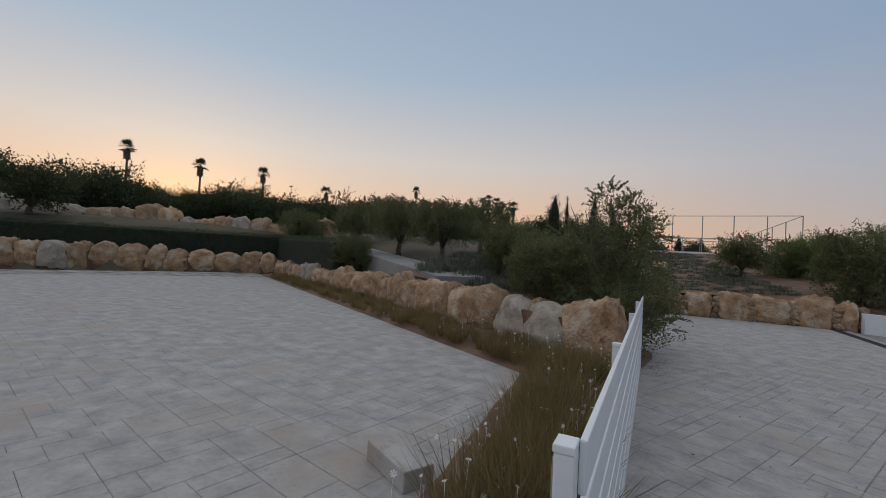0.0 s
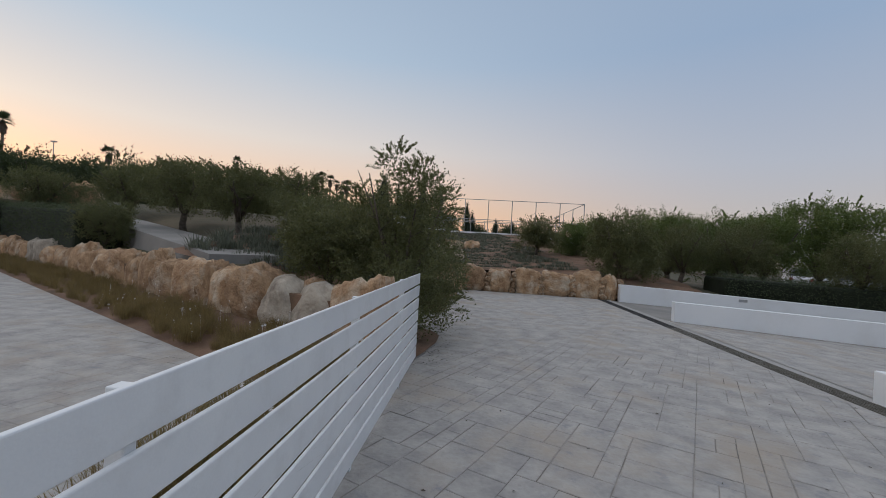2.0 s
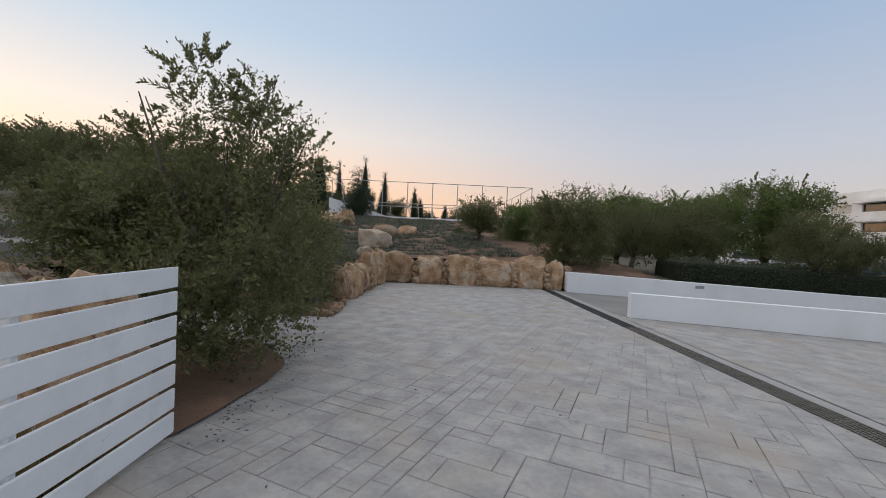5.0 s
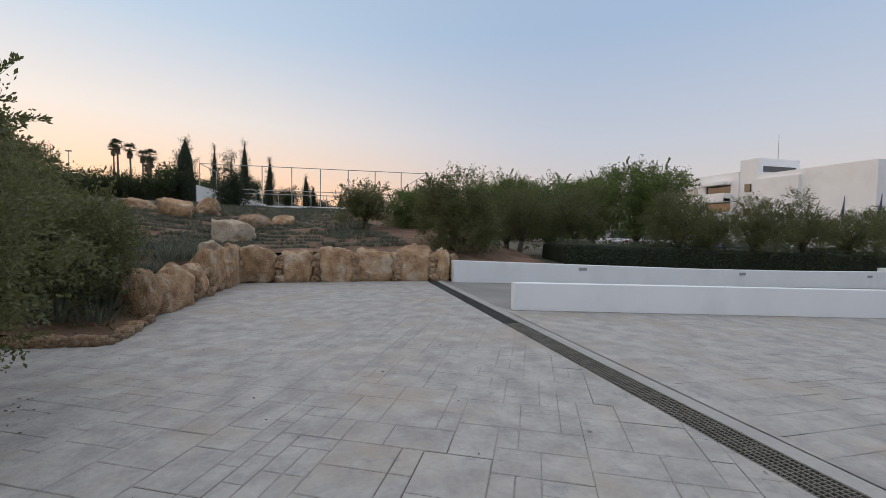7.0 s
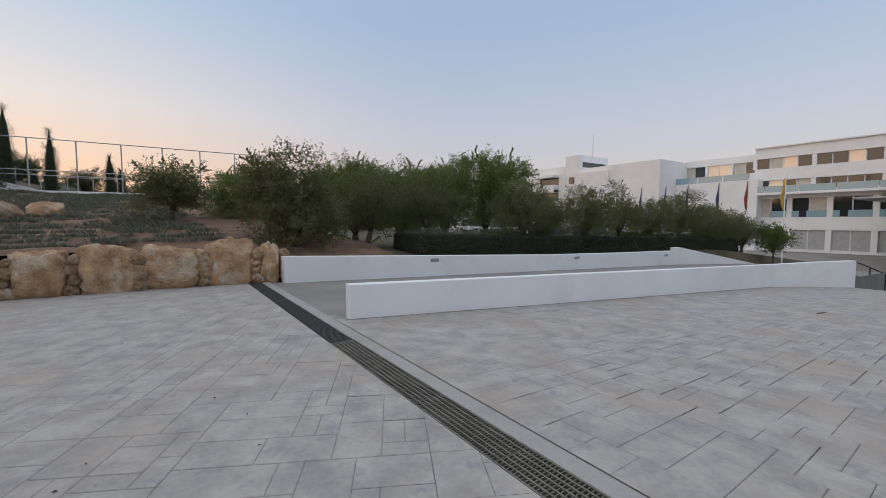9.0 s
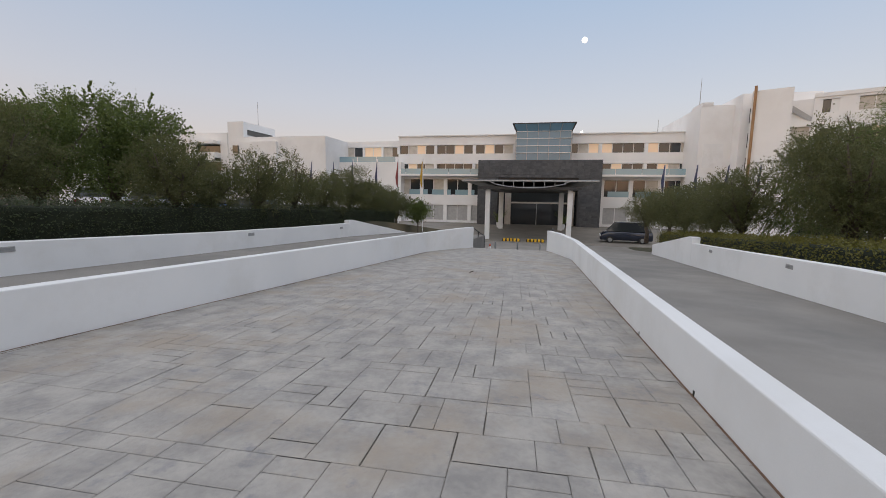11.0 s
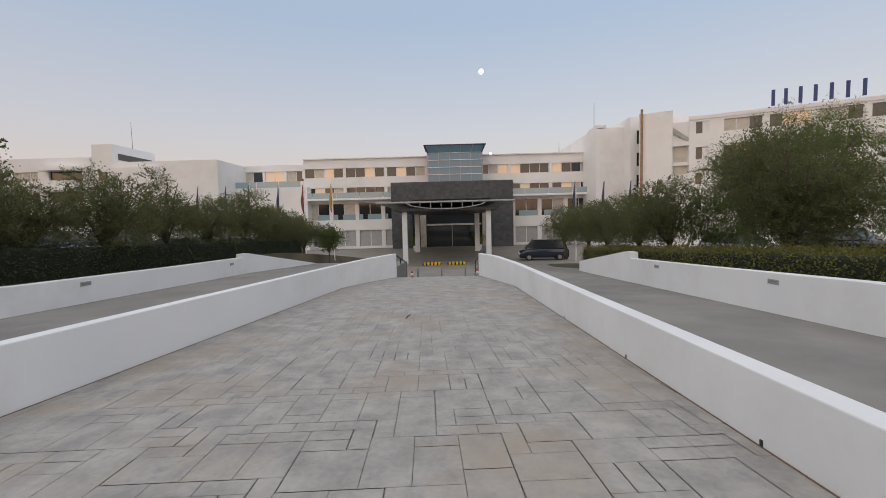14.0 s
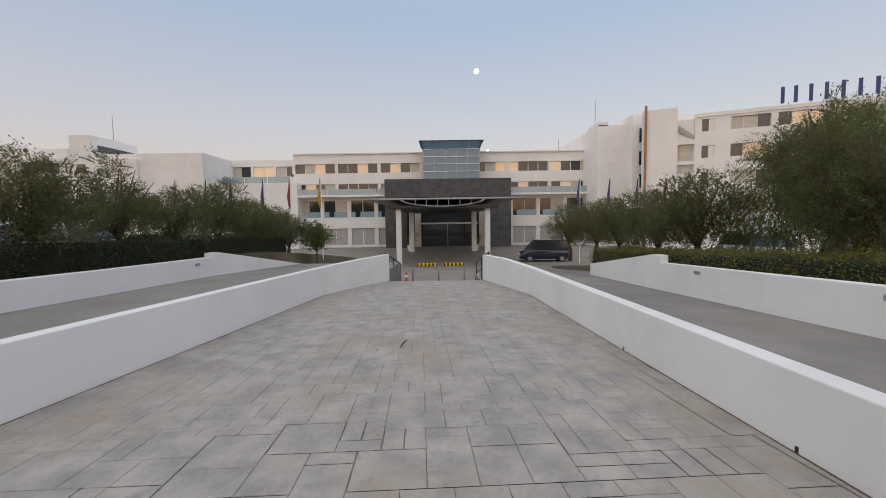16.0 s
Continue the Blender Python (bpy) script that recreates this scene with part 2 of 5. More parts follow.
# ---------------------------------------------------------------- mesh helpers
def finish(bm, name, mat, smooth=False):
    me = bpy.data.meshes.new(name)
    bm.to_mesh(me)
    bm.free()
    me.materials.append(mat)
    if smooth:
        for p in me.polygons:
            p.use_smooth = True
    return me


def raw(name, verts, faces, mat, smooth=False):
    me = bpy.data.meshes.new(name)
    me.from_pydata(verts, [], faces)
    me.materials.append(mat)
    if smooth:
        me.polygons.foreach_set("use_smooth", [True] * len(me.polygons))
    me.update()
    return me


def part(name, data, parent=None, label="", mat=None, at=None, smooth=False):
    """Links a bmesh or a mesh as one object under a thing or a part."""
    me = finish(data, name, mat, smooth) if isinstance(data, bmesh.types.BMesh) else data
    ob = new(name, me)
    if parent is not None:
        ob.parent = parent
    if at is not None:
        ob.matrix_basis = at
    if label:
        tagged(ob, label)
    return ob


def thing(name, label, category, m=None, group="", kind=""):
    ob = new(name)
    ob.empty_display_size = 0.1
    if m is not None:
        ob.matrix_basis = m
    return tagged(ob, label, category, group, kind)


def box(bm, x0, y0, z0, x1, y1, z1, bevel=0.0):
    vs = [bm.verts.new(p) for p in ((x0, y0, z0), (x1, y0, z0), (x1, y1, z0), (x0, y1, z0), (x0, y0, z1), (x1, y0, z1), (x1, y1, z1), (x0, y1, z1))]
    fs = [bm.faces.new([vs[i] for i in q]) for q in ((3, 2, 1, 0), (4, 5, 6, 7), (0, 1, 5, 4), (1, 2, 6, 5), (2, 3, 7, 6), (3, 0, 4, 7))]
    if bevel:
        es = {e for f in fs for e in f.edges}
        bmesh.ops.bevel(bm, geom=list(es), offset=bevel, segments=2, affect="EDGES", profile=0.5)
    return bm


def boxbm(*a, bevel=0.0):
    return box(bmesh.new(), *a, bevel=bevel)


def tube(bm, pts, radii, sides=8, cap=True):
    """A tapered tube along points."""
    rings = []
    for i, p in enumerate(pts):
        p = Vector(p)
        a = Vector(pts[max(i - 1, 0)])
        b = Vector(pts[min(i + 1, len(pts) - 1)])
        d = (b - a).normalized()
        u = d.cross(Vector((0, 0, 1)) if abs(d.z) < 0.9 else Vector((1, 0, 0))).normalized()
        v = d.cross(u)
        r = radii[i] if hasattr(radii, "__len__") else radii
        rings.append([bm.verts.new(p + (u * math.cos(k * math.tau / sides) + v * math.sin(k * math.tau / sides)) * r) for k in range(sides)])
    for r0, r1 in zip(rings, rings[1:]):
        for k in range(sides):
            bm.faces.new((r0[k], r0[(k + 1) % sides], r1[(k + 1) % sides], r1[k]))
    if cap:
        bm.faces.new(rings[0][::-1])
        bm.faces.new(rings[-1])
    return bm


def smoothstep(a, b, v):
    t = min(max((v - a) / (b - a), 0.0), 1.0)
    return t * t * (3 - 2 * t)


# ---------------------------------------------------------------- the lie of the land
RAMP_X, RAMP_SLOPE, RAMP_END = 4.6, 0.055, 24.0
HOTEL_Z = -2.65
PN = Vector((0.514, 0.858))     # out of the low patio, across its long stone wall
PS = Vector((-0.858, 0.514))


def ramp_z(x):
    return -RAMP_SLOPE * max(0.0, x - RAMP_X)


def bank(x, y):
    """How far a place lies beyond the stone walls of the low patio."""
    s = (x + 2.96) * PN.x + (y - 0.39) * PN.y - 1.35
    s2 = (x + 24.3) * -0.73 + (y - 13.2) * 0.68 - 0.2
    return max(s, s2)


def wall_top(x):
    """Top of the white wall north of the ramp."""
    return 0.62 - 0.0415 * (x - 4.8) if x < 16.5 else 0.135 - 0.0215 * (x - 16.5)


def hill(x, y):
    """Natural ground, without the paved areas."""
    b = bank(x, y)
    far = 0.095 * min(b, 90.0) + 0.03 * max(0.0, min(b - 90.0, 300.0))
    along = (x + 2.96) * PS.x + (y - 0.39) * PS.y
    zl = 0.8 + far + 0.065 * min(max(along - 4.0, 0.0), 30.0) * smoothstep(2.5, 6.0, b) * (1 - smoothstep(9.0, 34.0, b))
    f = y - 13.0
    zf = 0.75 + 0.1 * min(max(f, 0.0), 25.0) + 0.02 * max(0.0, min(f - 60.0, 250.0))
    k = smoothstep(-1.5, -14.0, x)
    z = zf * (1 - k) + zl * k
    # east of the field the ground falls to the car park and the hotel
    e = smoothstep(5.5, 11.0, x)
    ze = 0.45 - 0.028 * (x - 5.0) if x < 30 else -0.25 - 0.1 * (x - 30.0)
    ze = max(ze, HOTEL_Z) + 0.012 * max(0.0, y - 20.0) * (1.0 if y < 90 else 0.0) + (0.84 if y >= 90 else 0.0)
    z = z * (1 - e) + ze * e
    # held down to the white wall's top along its back
    if x > 4.7:
        k = smoothstep(12.6, 15.8, y)
        z = z * k + min(z, wall_top(x) - 0.12) * (1 - k)
    return z


def open_ground(x, y):
    z = hill(x, y)
    inner = x < -0.6 and bank(x, y) < 0.75 + 0.05 * max(0.0, math.hypot(x + 2, y) - 6.0)
    plaza = -1.6 < x < 5.0 and y < 13.3
    if x > 4.0 and y < 13.0:
        lane = -3.9 < y
        if lane:
            z = min(z, ramp_z(x) - 0.65) if x < 24.5 else HOTEL_Z - 0.1
        else:
            z = max(0.3 - 0.05 * (x - 5.0), HOTEL_Z - 0.05) if x < 26 else HOTEL_Z - 0.05
    if inner or plaza:
        z = -0.3
    if -6.6 < x < -0.6 and 1.5 < y < 13.2:
        z = -0.3
    return z


def grid_axis(n, k, a):
    return [a * math.sinh(k * (2 * i / n - 1)) for i in range(n + 1)]


GX, GY = grid_axis(240, 5.3, 14.0), grid_axis(240, 5.3, 14.0)
tv, tf = [], []
for j, gy in enumerate(GY):
    for i, gx in enumerate(GX):
        px, py = gx + 4.0, gy + 8.0
        z = open_ground(px, py)
        d = math.hypot(gx, gy)
        if d > 30:
            z += noise.noise((px * 0.02, py * 0.02, 0)) * min((d - 30) * 0.02, 2.0)
        tv.append((px, py, z))
        if i and j:
            a = j * 241 + i
            tf.append((a - 242, a - 241, a, a - 1))
ground = part("ground", raw("ground", tv, tf, M_SCRUB, True))
tagged(ground, "dry scrubby hillside ground with low growth", "ground", kind="structure")

# paved beds under the stamped pieces
bed = part("floor", boxbm(-1.62, -16.0, -0.25, 4.03, 12.6, -0.006), mat=M_JOINT)
tagged(bed, "stamped concrete paving bed with dark joints", "paving", kind="structure")


notch = part("floor_notch", boxbm(-9.0, 4.35, -0.25, -1.62, 6.45, -0.006), mat=M_JOINT)
tagged(notch, "stamped concrete passage bed between the plantings", "paving", kind="structure")


def slab(name, quad, mat, label, category, drop=0.25):
    """A paved sheet with thickness over four corners."""
    bm = bmesh.new()
    top = [bm.verts.new(q) for q in quad]
    low = [bm.verts.new((q[0], q[1], q[2] - drop)) for q in quad]
    bm.faces.new(top)
    bm.faces.new(low[::-1])
    for i in range(len(quad)):
        j = (i + 1) % len(quad)
        bm.faces.new((low[i], low[j], top[j], top[i]))
    bmesh.ops.recalc_face_normals(bm, faces=bm.faces[:])
    ob = part(name, bm, mat=mat)
    return tagged(ob, label, category, kind="structure")


patio = slab("floor_low_patio", ((-1.63, -16, -0.004), (-1.63, -0.42, -0.004), (-26.5, 14.5, -0.004), (-36, -16, -0.004)), M_JOINT, "stamped concrete patio bed with dark joints", "paving", 0.2)


def ramp_sheet(name, y0, y1, y0e, y1e, mat, label, lift=0.0, x0=4.33, x1=RAMP_END):
    return slab(name, ((x0, y0, ramp_z(x0) + lift), (x1, y0e, ramp_z(x1) + lift), (x1, y1e, ramp_z(x1) + lift), (x0, y1, ramp_z(x0) + lift)), mat, label, "ramp", 0.3)


ramp_bed = ramp_sheet("ramp_bed", 1.0, 8.0, 1.5, 7.0, M_JOINT_WORN, "stamped concrete ramp bed sloping down to the hotel", -0.0045)
lane_l = slab("lane_north", ((4.33, 7.67, -0.01), (20.0, 7.3, -0.58), (RAMP_END, 6.0, -0.726), (30.0, 6.0, -0.944), (30.0, 11.4, -0.944), (RAMP_END, 12.4, -0.726), (4.33, 12.25, -0.01)), M_ASPHALT, "pale grey concrete lane sloping down between white walls", "ramp", 1.3)
lane_r = slab("lane_south", ((4.33, -2.7, -0.014), (RAMP_END, -3.5, -1.3), (30.0, -4.0, -1.692), (30.0, 2.1, -1.692), (RAMP_END, 2.1, -1.3), (20.0, 1.3, -1.0385), (4.33, 1.38, -0.014)), M_ASPHALT, "pale grey concrete lane sloping down between white walls", "ramp", 0.9)
plaza_s = slab("floor_south", ((4.36, -16, -0.016), (9, -16, -0.016), (9, -2.7, -0.02), (4.36, -2.7, -0.016)), M_ASPHALT, "plain pale concrete apron beside the ramp", "paving")
road = slab("road", ((RAMP_END, -16.0, -1.34), (33, -16, HOTEL_Z - 0.02), (33, 30, HOTEL_Z - 0.02), (RAMP_END, 12.6, -1.34)), M_ROAD, "dark asphalt drive falling to the hotel forecourt", "road", 0.4)
forecourt = slab("forecourt", ((33, -60, HOTEL_Z), (80, -60, HOTEL_Z), (80, 90, HOTEL_Z), (33, 90, HOTEL_Z)), M_ASPHALT, "pale paved hotel forecourt", "forecourt", 0.4)


# ---------------------------------------------------------------- white ramp walls
def ramp_wall(name, line, thick, label, base_drop=0.3):
    """A rendered wall on a plan line of (x, y, top); its foot follows the ramp."""
    bm = bmesh.new()
    rows = []
    for i, (x, y, t) in enumerate(line):
        a, b = line[max(i - 1, 0)], line[min(i + 1, len(line) - 1)]
        d = Vector((b[0] - a[0], b[1] - a[1])).normalized()
        nx, ny = -d.y * thick / 2, d.x * thick / 2
        z = ramp_z(min(x, RAMP_END)) - base_drop
        rows.append([bm.verts.new(p) for p in ((x - nx, y - ny, z), (x + nx, y + ny, z), (x + nx, y + ny, t), (x - nx, y - ny, t))])
    for r0, r1 in zip(rows, rows[1:]):
        for k in range(4):
            bm.faces.new((r0[k], r1[k], r1[(k + 1) % 4], r0[(k + 1) % 4]))
    bm.faces.new(rows[0][::-1])
    bm.faces.new(rows[-1])
    bmesh.ops.recalc_face_normals(bm, faces=bm.faces[:])
    es = [e for e in bm.edges if e.calc_face_angle(0) > 0.7]
    bmesh.ops.bevel(bm, geom=es, offset=0.012, segments=2, affect="EDGES", profile=0.5)
    ob = part(name, bm, mat=M_WHITE)
    return tagged(ob, label, "wall", kind="structure")


def lerp_line(a, b, n):
    return [tuple(p + (q - p) * i / n for p, q in zip(a, b)) for i in range(n + 1)]


inner_l = ramp_wall("wall_inner_north", lerp_line((4.7, 7.6, 0.52), (20.0, 7.22, -0.06), 6) + [(22.0, 6.72, -0.06), (24.2, 5.92, -0.05)], 0.19, "white rendered low wall along the ramp, widening downhill")
inner_r = ramp_wall("wall_inner_south", lerp_line((4.36, 1.45, 0.39), (19.5, 1.38, -0.09), 6) + [(22.0, 1.78, -0.06), (24.2, 2.18, -0.12)], 0.19, "white rendered low wall along the ramp, widening downhill")
outer_l = ramp_wall("wall_outer_north", [(4.8, 12.2, 0.62), (9.5, 12.24, 0.42), (14.5, 12.28, 0.21), (19.0, 12.31, 0.08), (23.6, 12.35, -0.02)], 0.28, "white rendered retaining wall with slot lights")
outer_l2 = ramp_wall("wall_outer_north_end", [(23.55, 12.36, 0.13), (24.0, 12.34, 0.13), (31.0, 11.2, -1.1)], 0.3, "white rendered wall end stepping up then sloping down", 1.2)
outer_r = ramp_wall("wall_outer_south", [(8.6, -2.6, 0.36), (12.6, -2.84, 0.22), (17.0, -3.1, -0.02), (21.9, -3.4, -0.27)], 0.28, "white rendered retaining wall with slot lights")
outer_r2 = ramp_wall("wall_outer_south_end", [(21.85, -3.4, -0.03), (22.3, -3.42, -0.03), (29.5, -3.9, -1.1)], 0.3, "white rendered wall end stepping up then sloping down", 1.2)


# ---------------------------------------------------------------- trees
def crown_mesh(name, mat, blobs, count, leaf, seed, narrow=0.28, droop=0.0, hollow=0.35, shoots=0, reach=0.5):
    """Leaves in uneven tufts over a set of lobes, with single leafy shoots standing out of the outline."""
    rnd = random.Random(seed)
    tufts = []
    tot = sum(r[3] ** 2 for r in blobs)
    for bx, by, bz, br, flat in blobs:
        for _ in range(max(3, int(count / 62 * br ** 2 / tot))):
            while True:
                v = Vector((rnd.gauss(0, 1), rnd.gauss(0, 1), rnd.gauss(0, 1))).normalized()
                if v.z > -0.75:
                    break
            rr = br * (hollow + (1 - hollow) * rnd.random() ** 0.5) * rnd.uniform(0.78, 1.18)
            tufts.append((Vector((bx, by, bz)) + Vector((v.x * rr, v.y * rr, v.z * rr * flat)), v))
    verts, faces = [], []

    def blade(p, d):
        s = d.orthogonal().normalized()
        s.rotate(Matrix.Rotation(rnd.uniform(0, math.tau), 3, d))
        n = d.cross(s)
        L = leaf * rnd.uniform(0.6, 1.35)
        W = L * narrow
        i = len(verts)
        m = p + d * L * 0.5 + n * L * 0.08
        verts.extend((p, m + s * W, p + d * L, m - s * W))
        faces.append((i, i + 1, i + 2, i + 3))

    per = max(4, count // len(tufts))
    for c, v in tufts:
        axis = (v * 0.8 + Vector((rnd.gauss(0, 0.5), rnd.gauss(0, 0.5), rnd.gauss(0.35, 0.5) - droop))).normalized()
        spread = leaf * 3.7
        for k in range(per):
            t = rnd.random()
            p = c + axis * (t * spread * 1.9 - spread * 0.7) + Vector((rnd.gauss(0, 1), rnd.gauss(0, 1), rnd.gauss(0, 1))) * spread * 0.33
            blade(p, (axis + Vector((rnd.gauss(0, 0.7), rnd.gauss(0, 0.7), rnd.gauss(0, 0.7) - droop))).normalized())
    for k in range(shoots):
        bx, by, bz, br, flat = rnd.choice(blobs)
        v = Vector((rnd.gauss(0, 1), rnd.gauss(0, 1), rnd.gauss(0.5 - droop, 0.8))).normalized()
        p = Vector((bx + v.x * br * 0.85, by + v.y * br * 0.85, bz + v.z * br * flat * 0.85))
        axis = (v * 0.9 + Vector((rnd.gauss(0, 0.4), rnd.gauss(0, 0.4), rnd.gauss(0.3, 0.3) - 1.5 * droop))).normalized()
        bend = Vector((rnd.gauss(0, 0.2), rnd.gauss(0, 0.2), -0.2))
        length = reach * rnd.uniform(0.45, 1.15)
        n = max(8, int(length / leaf * 7))
        side = axis.orthogonal().normalized()
        e = p + axis * length + bend * length
        i = len(verts)
        verts.extend((p - side * leaf * 0.07, p + side * leaf * 0.07, e))
        faces.append((i, i + 1, i + 2))
        for q in range(n):
            f = (q + rnd.random()) / n
            side.rotate(Matrix.Rotation(2.4, 3, axis))
            blade(p + axis * length * f + bend * length * f * f, (axis * 0.75 + side * rnd.uniform(0.4, 0.9) - Vector((0, 0, droop * 0.5))).normalized())
    return raw(name, verts, faces, mat)


def limbs(bm, base, top, spread, n, r0, seed):
    rnd = random.Random(seed)
    for k in range(n):
        a = k * math.tau / n + rnd.uniform(-0.4, 0.4)
        e = Vector((math.cos(a) * spread * rnd.uniform(0.5, 1), math.sin(a) * spread * rnd.uniform(0.5, 1), top * rnd.uniform(0.75, 1.05)))
        b = Vector(base)
        mid = b.lerp(e, 0.5) + Vector((rnd.uniform(-.1, .1), rnd.uniform(-.1, .1), rnd.uniform(0, .15))) * spread
        tube(bm, [b, mid, e], [r0 * 0.6, r0 * 0.38, r0 * 0.1], 6)
        for q in range(2):
            f = mid.lerp(e, rnd.uniform(0.1, 0.6))
            g = f + Vector((rnd.uniform(-1, 1), rnd.uniform(-1, 1), rnd.uniform(0.1, 0.8))) * spread * 0.4
            tube(bm, [f, g], [r0 * 0.22, r0 * 0.06], 5)
    return bm


def tree(name, label, category, m, mat, height, trunk_h, radius, count, leaf, seed, blobs=None, narrow=0.3, droop=0.0, group="", bark=None, r0=None, hollow=0.35, shoots=110, reach=None):
    rnd = random.Random(seed)
    root = thing(name, label, category, m, group)
    r0 = r0 or radius * 0.07
    bm = bmesh.new()
    wob = [(0, 0, -0.25), (rnd.uniform(-.05, .05), rnd.uniform(-.05, .05), trunk_h * 0.5), (rnd.uniform(-.1, .1), rnd.uniform(-.1, .1), trunk_h)]
    tube(bm, wob, [r0 * 1.35, r0, r0 * 0.9], 9)
    limbs(bm, wob[-1], height * 0.82, radius * 0.75, 6, r0, seed)
    part("trunk", bm, root, mat=bark or M_BARK, smooth=True)
    if blobs is None:
        blobs = []
        ch = (height - trunk_h) / 2
        for k in range(12):
            a = k * 2.4 + rnd.uniform(-0.4, 0.4)
            q = radius * 0.62 * rnd.uniform(0.35, 1.0)
            blobs.append((math.cos(a) * q, math.sin(a) * q, trunk_h + ch * rnd.uniform(0.3, 1.55), radius * rnd.uniform(0.36, 0.6), min(1.0, ch / radius * 1.2)))
    part("crown", crown_mesh("crown", mat, blobs, count, leaf, seed, narrow, droop, hollow, shoots, reach or radius * 0.24), root)
    return root


def at(x, y, z=None, turn=0.0, s=1.0, sz=None):
    z = hill(x, y) if z is None else z
    return Matrix.LocRotScale((x, y, z), Euler((0, 0, radians(turn))), (s, s, sz or s))


# ---------------------------------------------------------------- vegetation: the large trees
# bushy olive at the gate's end
tree("olive_tree", "bushy grey-green olive tree beside the slatted gate", "tree", at(-1.98, 3.45, 0.05), M_OLIVE, 3.4, 0.5, 1.3, 52000, 0.05, 11,
     blobs=[(0, 0, 1.4, 1.15, 0.95), (0.55, -0.6, 1.0, 0.75, 0.9), (-0.5, 0.3, 1.5, 1.0, 0.9), (0.4, 0.7, 1.1, 0.85, 0.9), (0.1, -0.2, 2.2, 0.65, 1.1), (-0.1, -0.3, 2.8, 0.33, 1.5), (0.1, 0.9, 2.1, 0.6, 1.0),
            (0.5, 0.3, 2.2, 0.5, 1.2), (-0.8, 0.1, 2.1, 0.5, 1.0), (0.7, -0.7, 0.5, 0.45, 0.8), (0.3, 1.3, 1.2, 0.7, 0.8), (0.55, 0.5, 0.6, 0.5, 0.8), (-1.3, 0.8, 1.2, 0.9, 0.9), (0.65, 0.65, 2.2, 0.38, 1.3), (0.3, 0.2, 2.75, 0.3, 1.4), (-0.9, 1.1, 1.6, 0.8, 0.9), (0.2, -1.2, 0.75, 0.6, 0.9), (0.3, -0.6, 0.4, 0.5, 0.7)], hollow=0.2, r0=0.06, shoots=340, reach=0.3, narrow=0.22)

shrub = tree("shrub", "low dense grey-green shrub in the planting bed", "shrub", at(-2.75, 7.55, 0.05), M_OLIVE, 2.1, 0.1, 1.3, 26000, 0.05, 18, hollow=0.2, r0=0.04, group="shrubs in the bed")
for x, y, z, s, a in ((-4.4, 8.2, 0.4, 1.05, 100), (-3.5, 4.0, 0.6, 0.8, 200), (-14.0, 9.9, 0.9, 0.8, 60), (-3.4, 10.2, 0.8, 0.6, 30), (-6.2, 9.6, 1.0, 1.0, 250), (-7.0, 12.5, 1.4, 1.0, 140), (-5.6, 11.6, 1.2, 0.8, 20)):
    copy_thing(shrub, at(x, y, z, a, s))
# olive beyond the corner of the white wall, and one in the field
tree("olive_tree", "dense olive tree behind the end of the white wall", "tree", at(5.55, 14.25, 0.35), M_OLIVE, 3.5, 0.35, 1.7, 44000, 0.058, 12, hollow=0.2)
tree("olive_tree", "small round olive tree in the lavender field", "tree", at(2.7, 19.8), M_OLIVE, 2.15, 0.45, 1.25, 18000, 0.065, 13, hollow=0.2)

# olives along the hedge, both sides of the ramp
row = tree("olive_tree", "olive tree standing in the dark clipped hedge", "tree", at(15.1, 14.3, 0.1), M_OLIVE, 3.0, 0.75, 1.55, 26000, 0.06, 14, group="olives along the hedge", narrow=0.22)
peak = tree("olive_tree", "taller pointed olive tree standing in the dark hedge", "tree", at(22.2, 14.4, -0.1), M_OLIVE, 3.8, 0.8, 1.5, 26000, 0.06, 41, group="olives along the hedge", narrow=0.22, reach=0.42,
            blobs=[(0, 0, 1.6, 1.0, 0.9), (0.5, 0.3, 1.9, 0.8, 0.9), (-0.4, -0.5, 1.5, 0.9, 0.9), (0.1, 0.1, 2.5, 0.65, 1.0), (-0.2, 0.2, 3.15, 0.38, 1.3), (0.95, -0.4, 1.7, 0.65, 0.8), (-1.0, 0.3, 1.5, 0.6, 0.8), (0.4, 0.9, 1.3, 0.7, 0.8)])
for x, y, z, s, a in ((19.2, 14.3, -0.05, 1.02, 80), (17.1, 14.8, 0.0, 0.85, 40), (24.9, 14.5, -0.3, 0.95, 130), (27.6, 14.2, -0.3, 1.12, 170), (30.6, 14.1, -0.6, 1.0, 250), (33.2, 14.2, -0.9, 1.05, 20), (36.0, 14.0, -1.2, 1.0, 300)):
    copy_thing(row, at(x, y, z, a, s))
small = tree("young_tree", "small dark leafy tree at the end of the hedge", "tree", at(36.2, 12.3, -2.65), M_GREEN, 4.1, 1.9, 0.85, 3600, 0.13, 15, shoots=40)

# taller trees between the hedge and the car park
tall = tree("carob_tree", "broad dark green tree beside the car park", "tree", at(9.3, 18.6, 0.4), M_GREEN, 3.6, 0.5, 2.1, 36000, 0.07, 16, group="trees by the car park", hollow=0.25)
for x, y, z, s, a in ((12.0, 19.6, 0.3, 1.05, 70), (15.0, 20.2, 0.3, 1.15, 150), (18.4, 20.8, 0.3, 1.4, 220), (7.2, 24.5, 0.9, 0.9, 10), (11.0, 26.0, 0.6, 1.1, 300), (5.2, 21.5, 0.9, 0.75, 200)):
    copy_thing(tall, at(x, y, z, a, s))
copy_thing(row, at(11.4, 16.2, 0.3, 210, 1.05))
copy_thing(row, at(8.6, 15.6, 0.4, 310, 0.95))

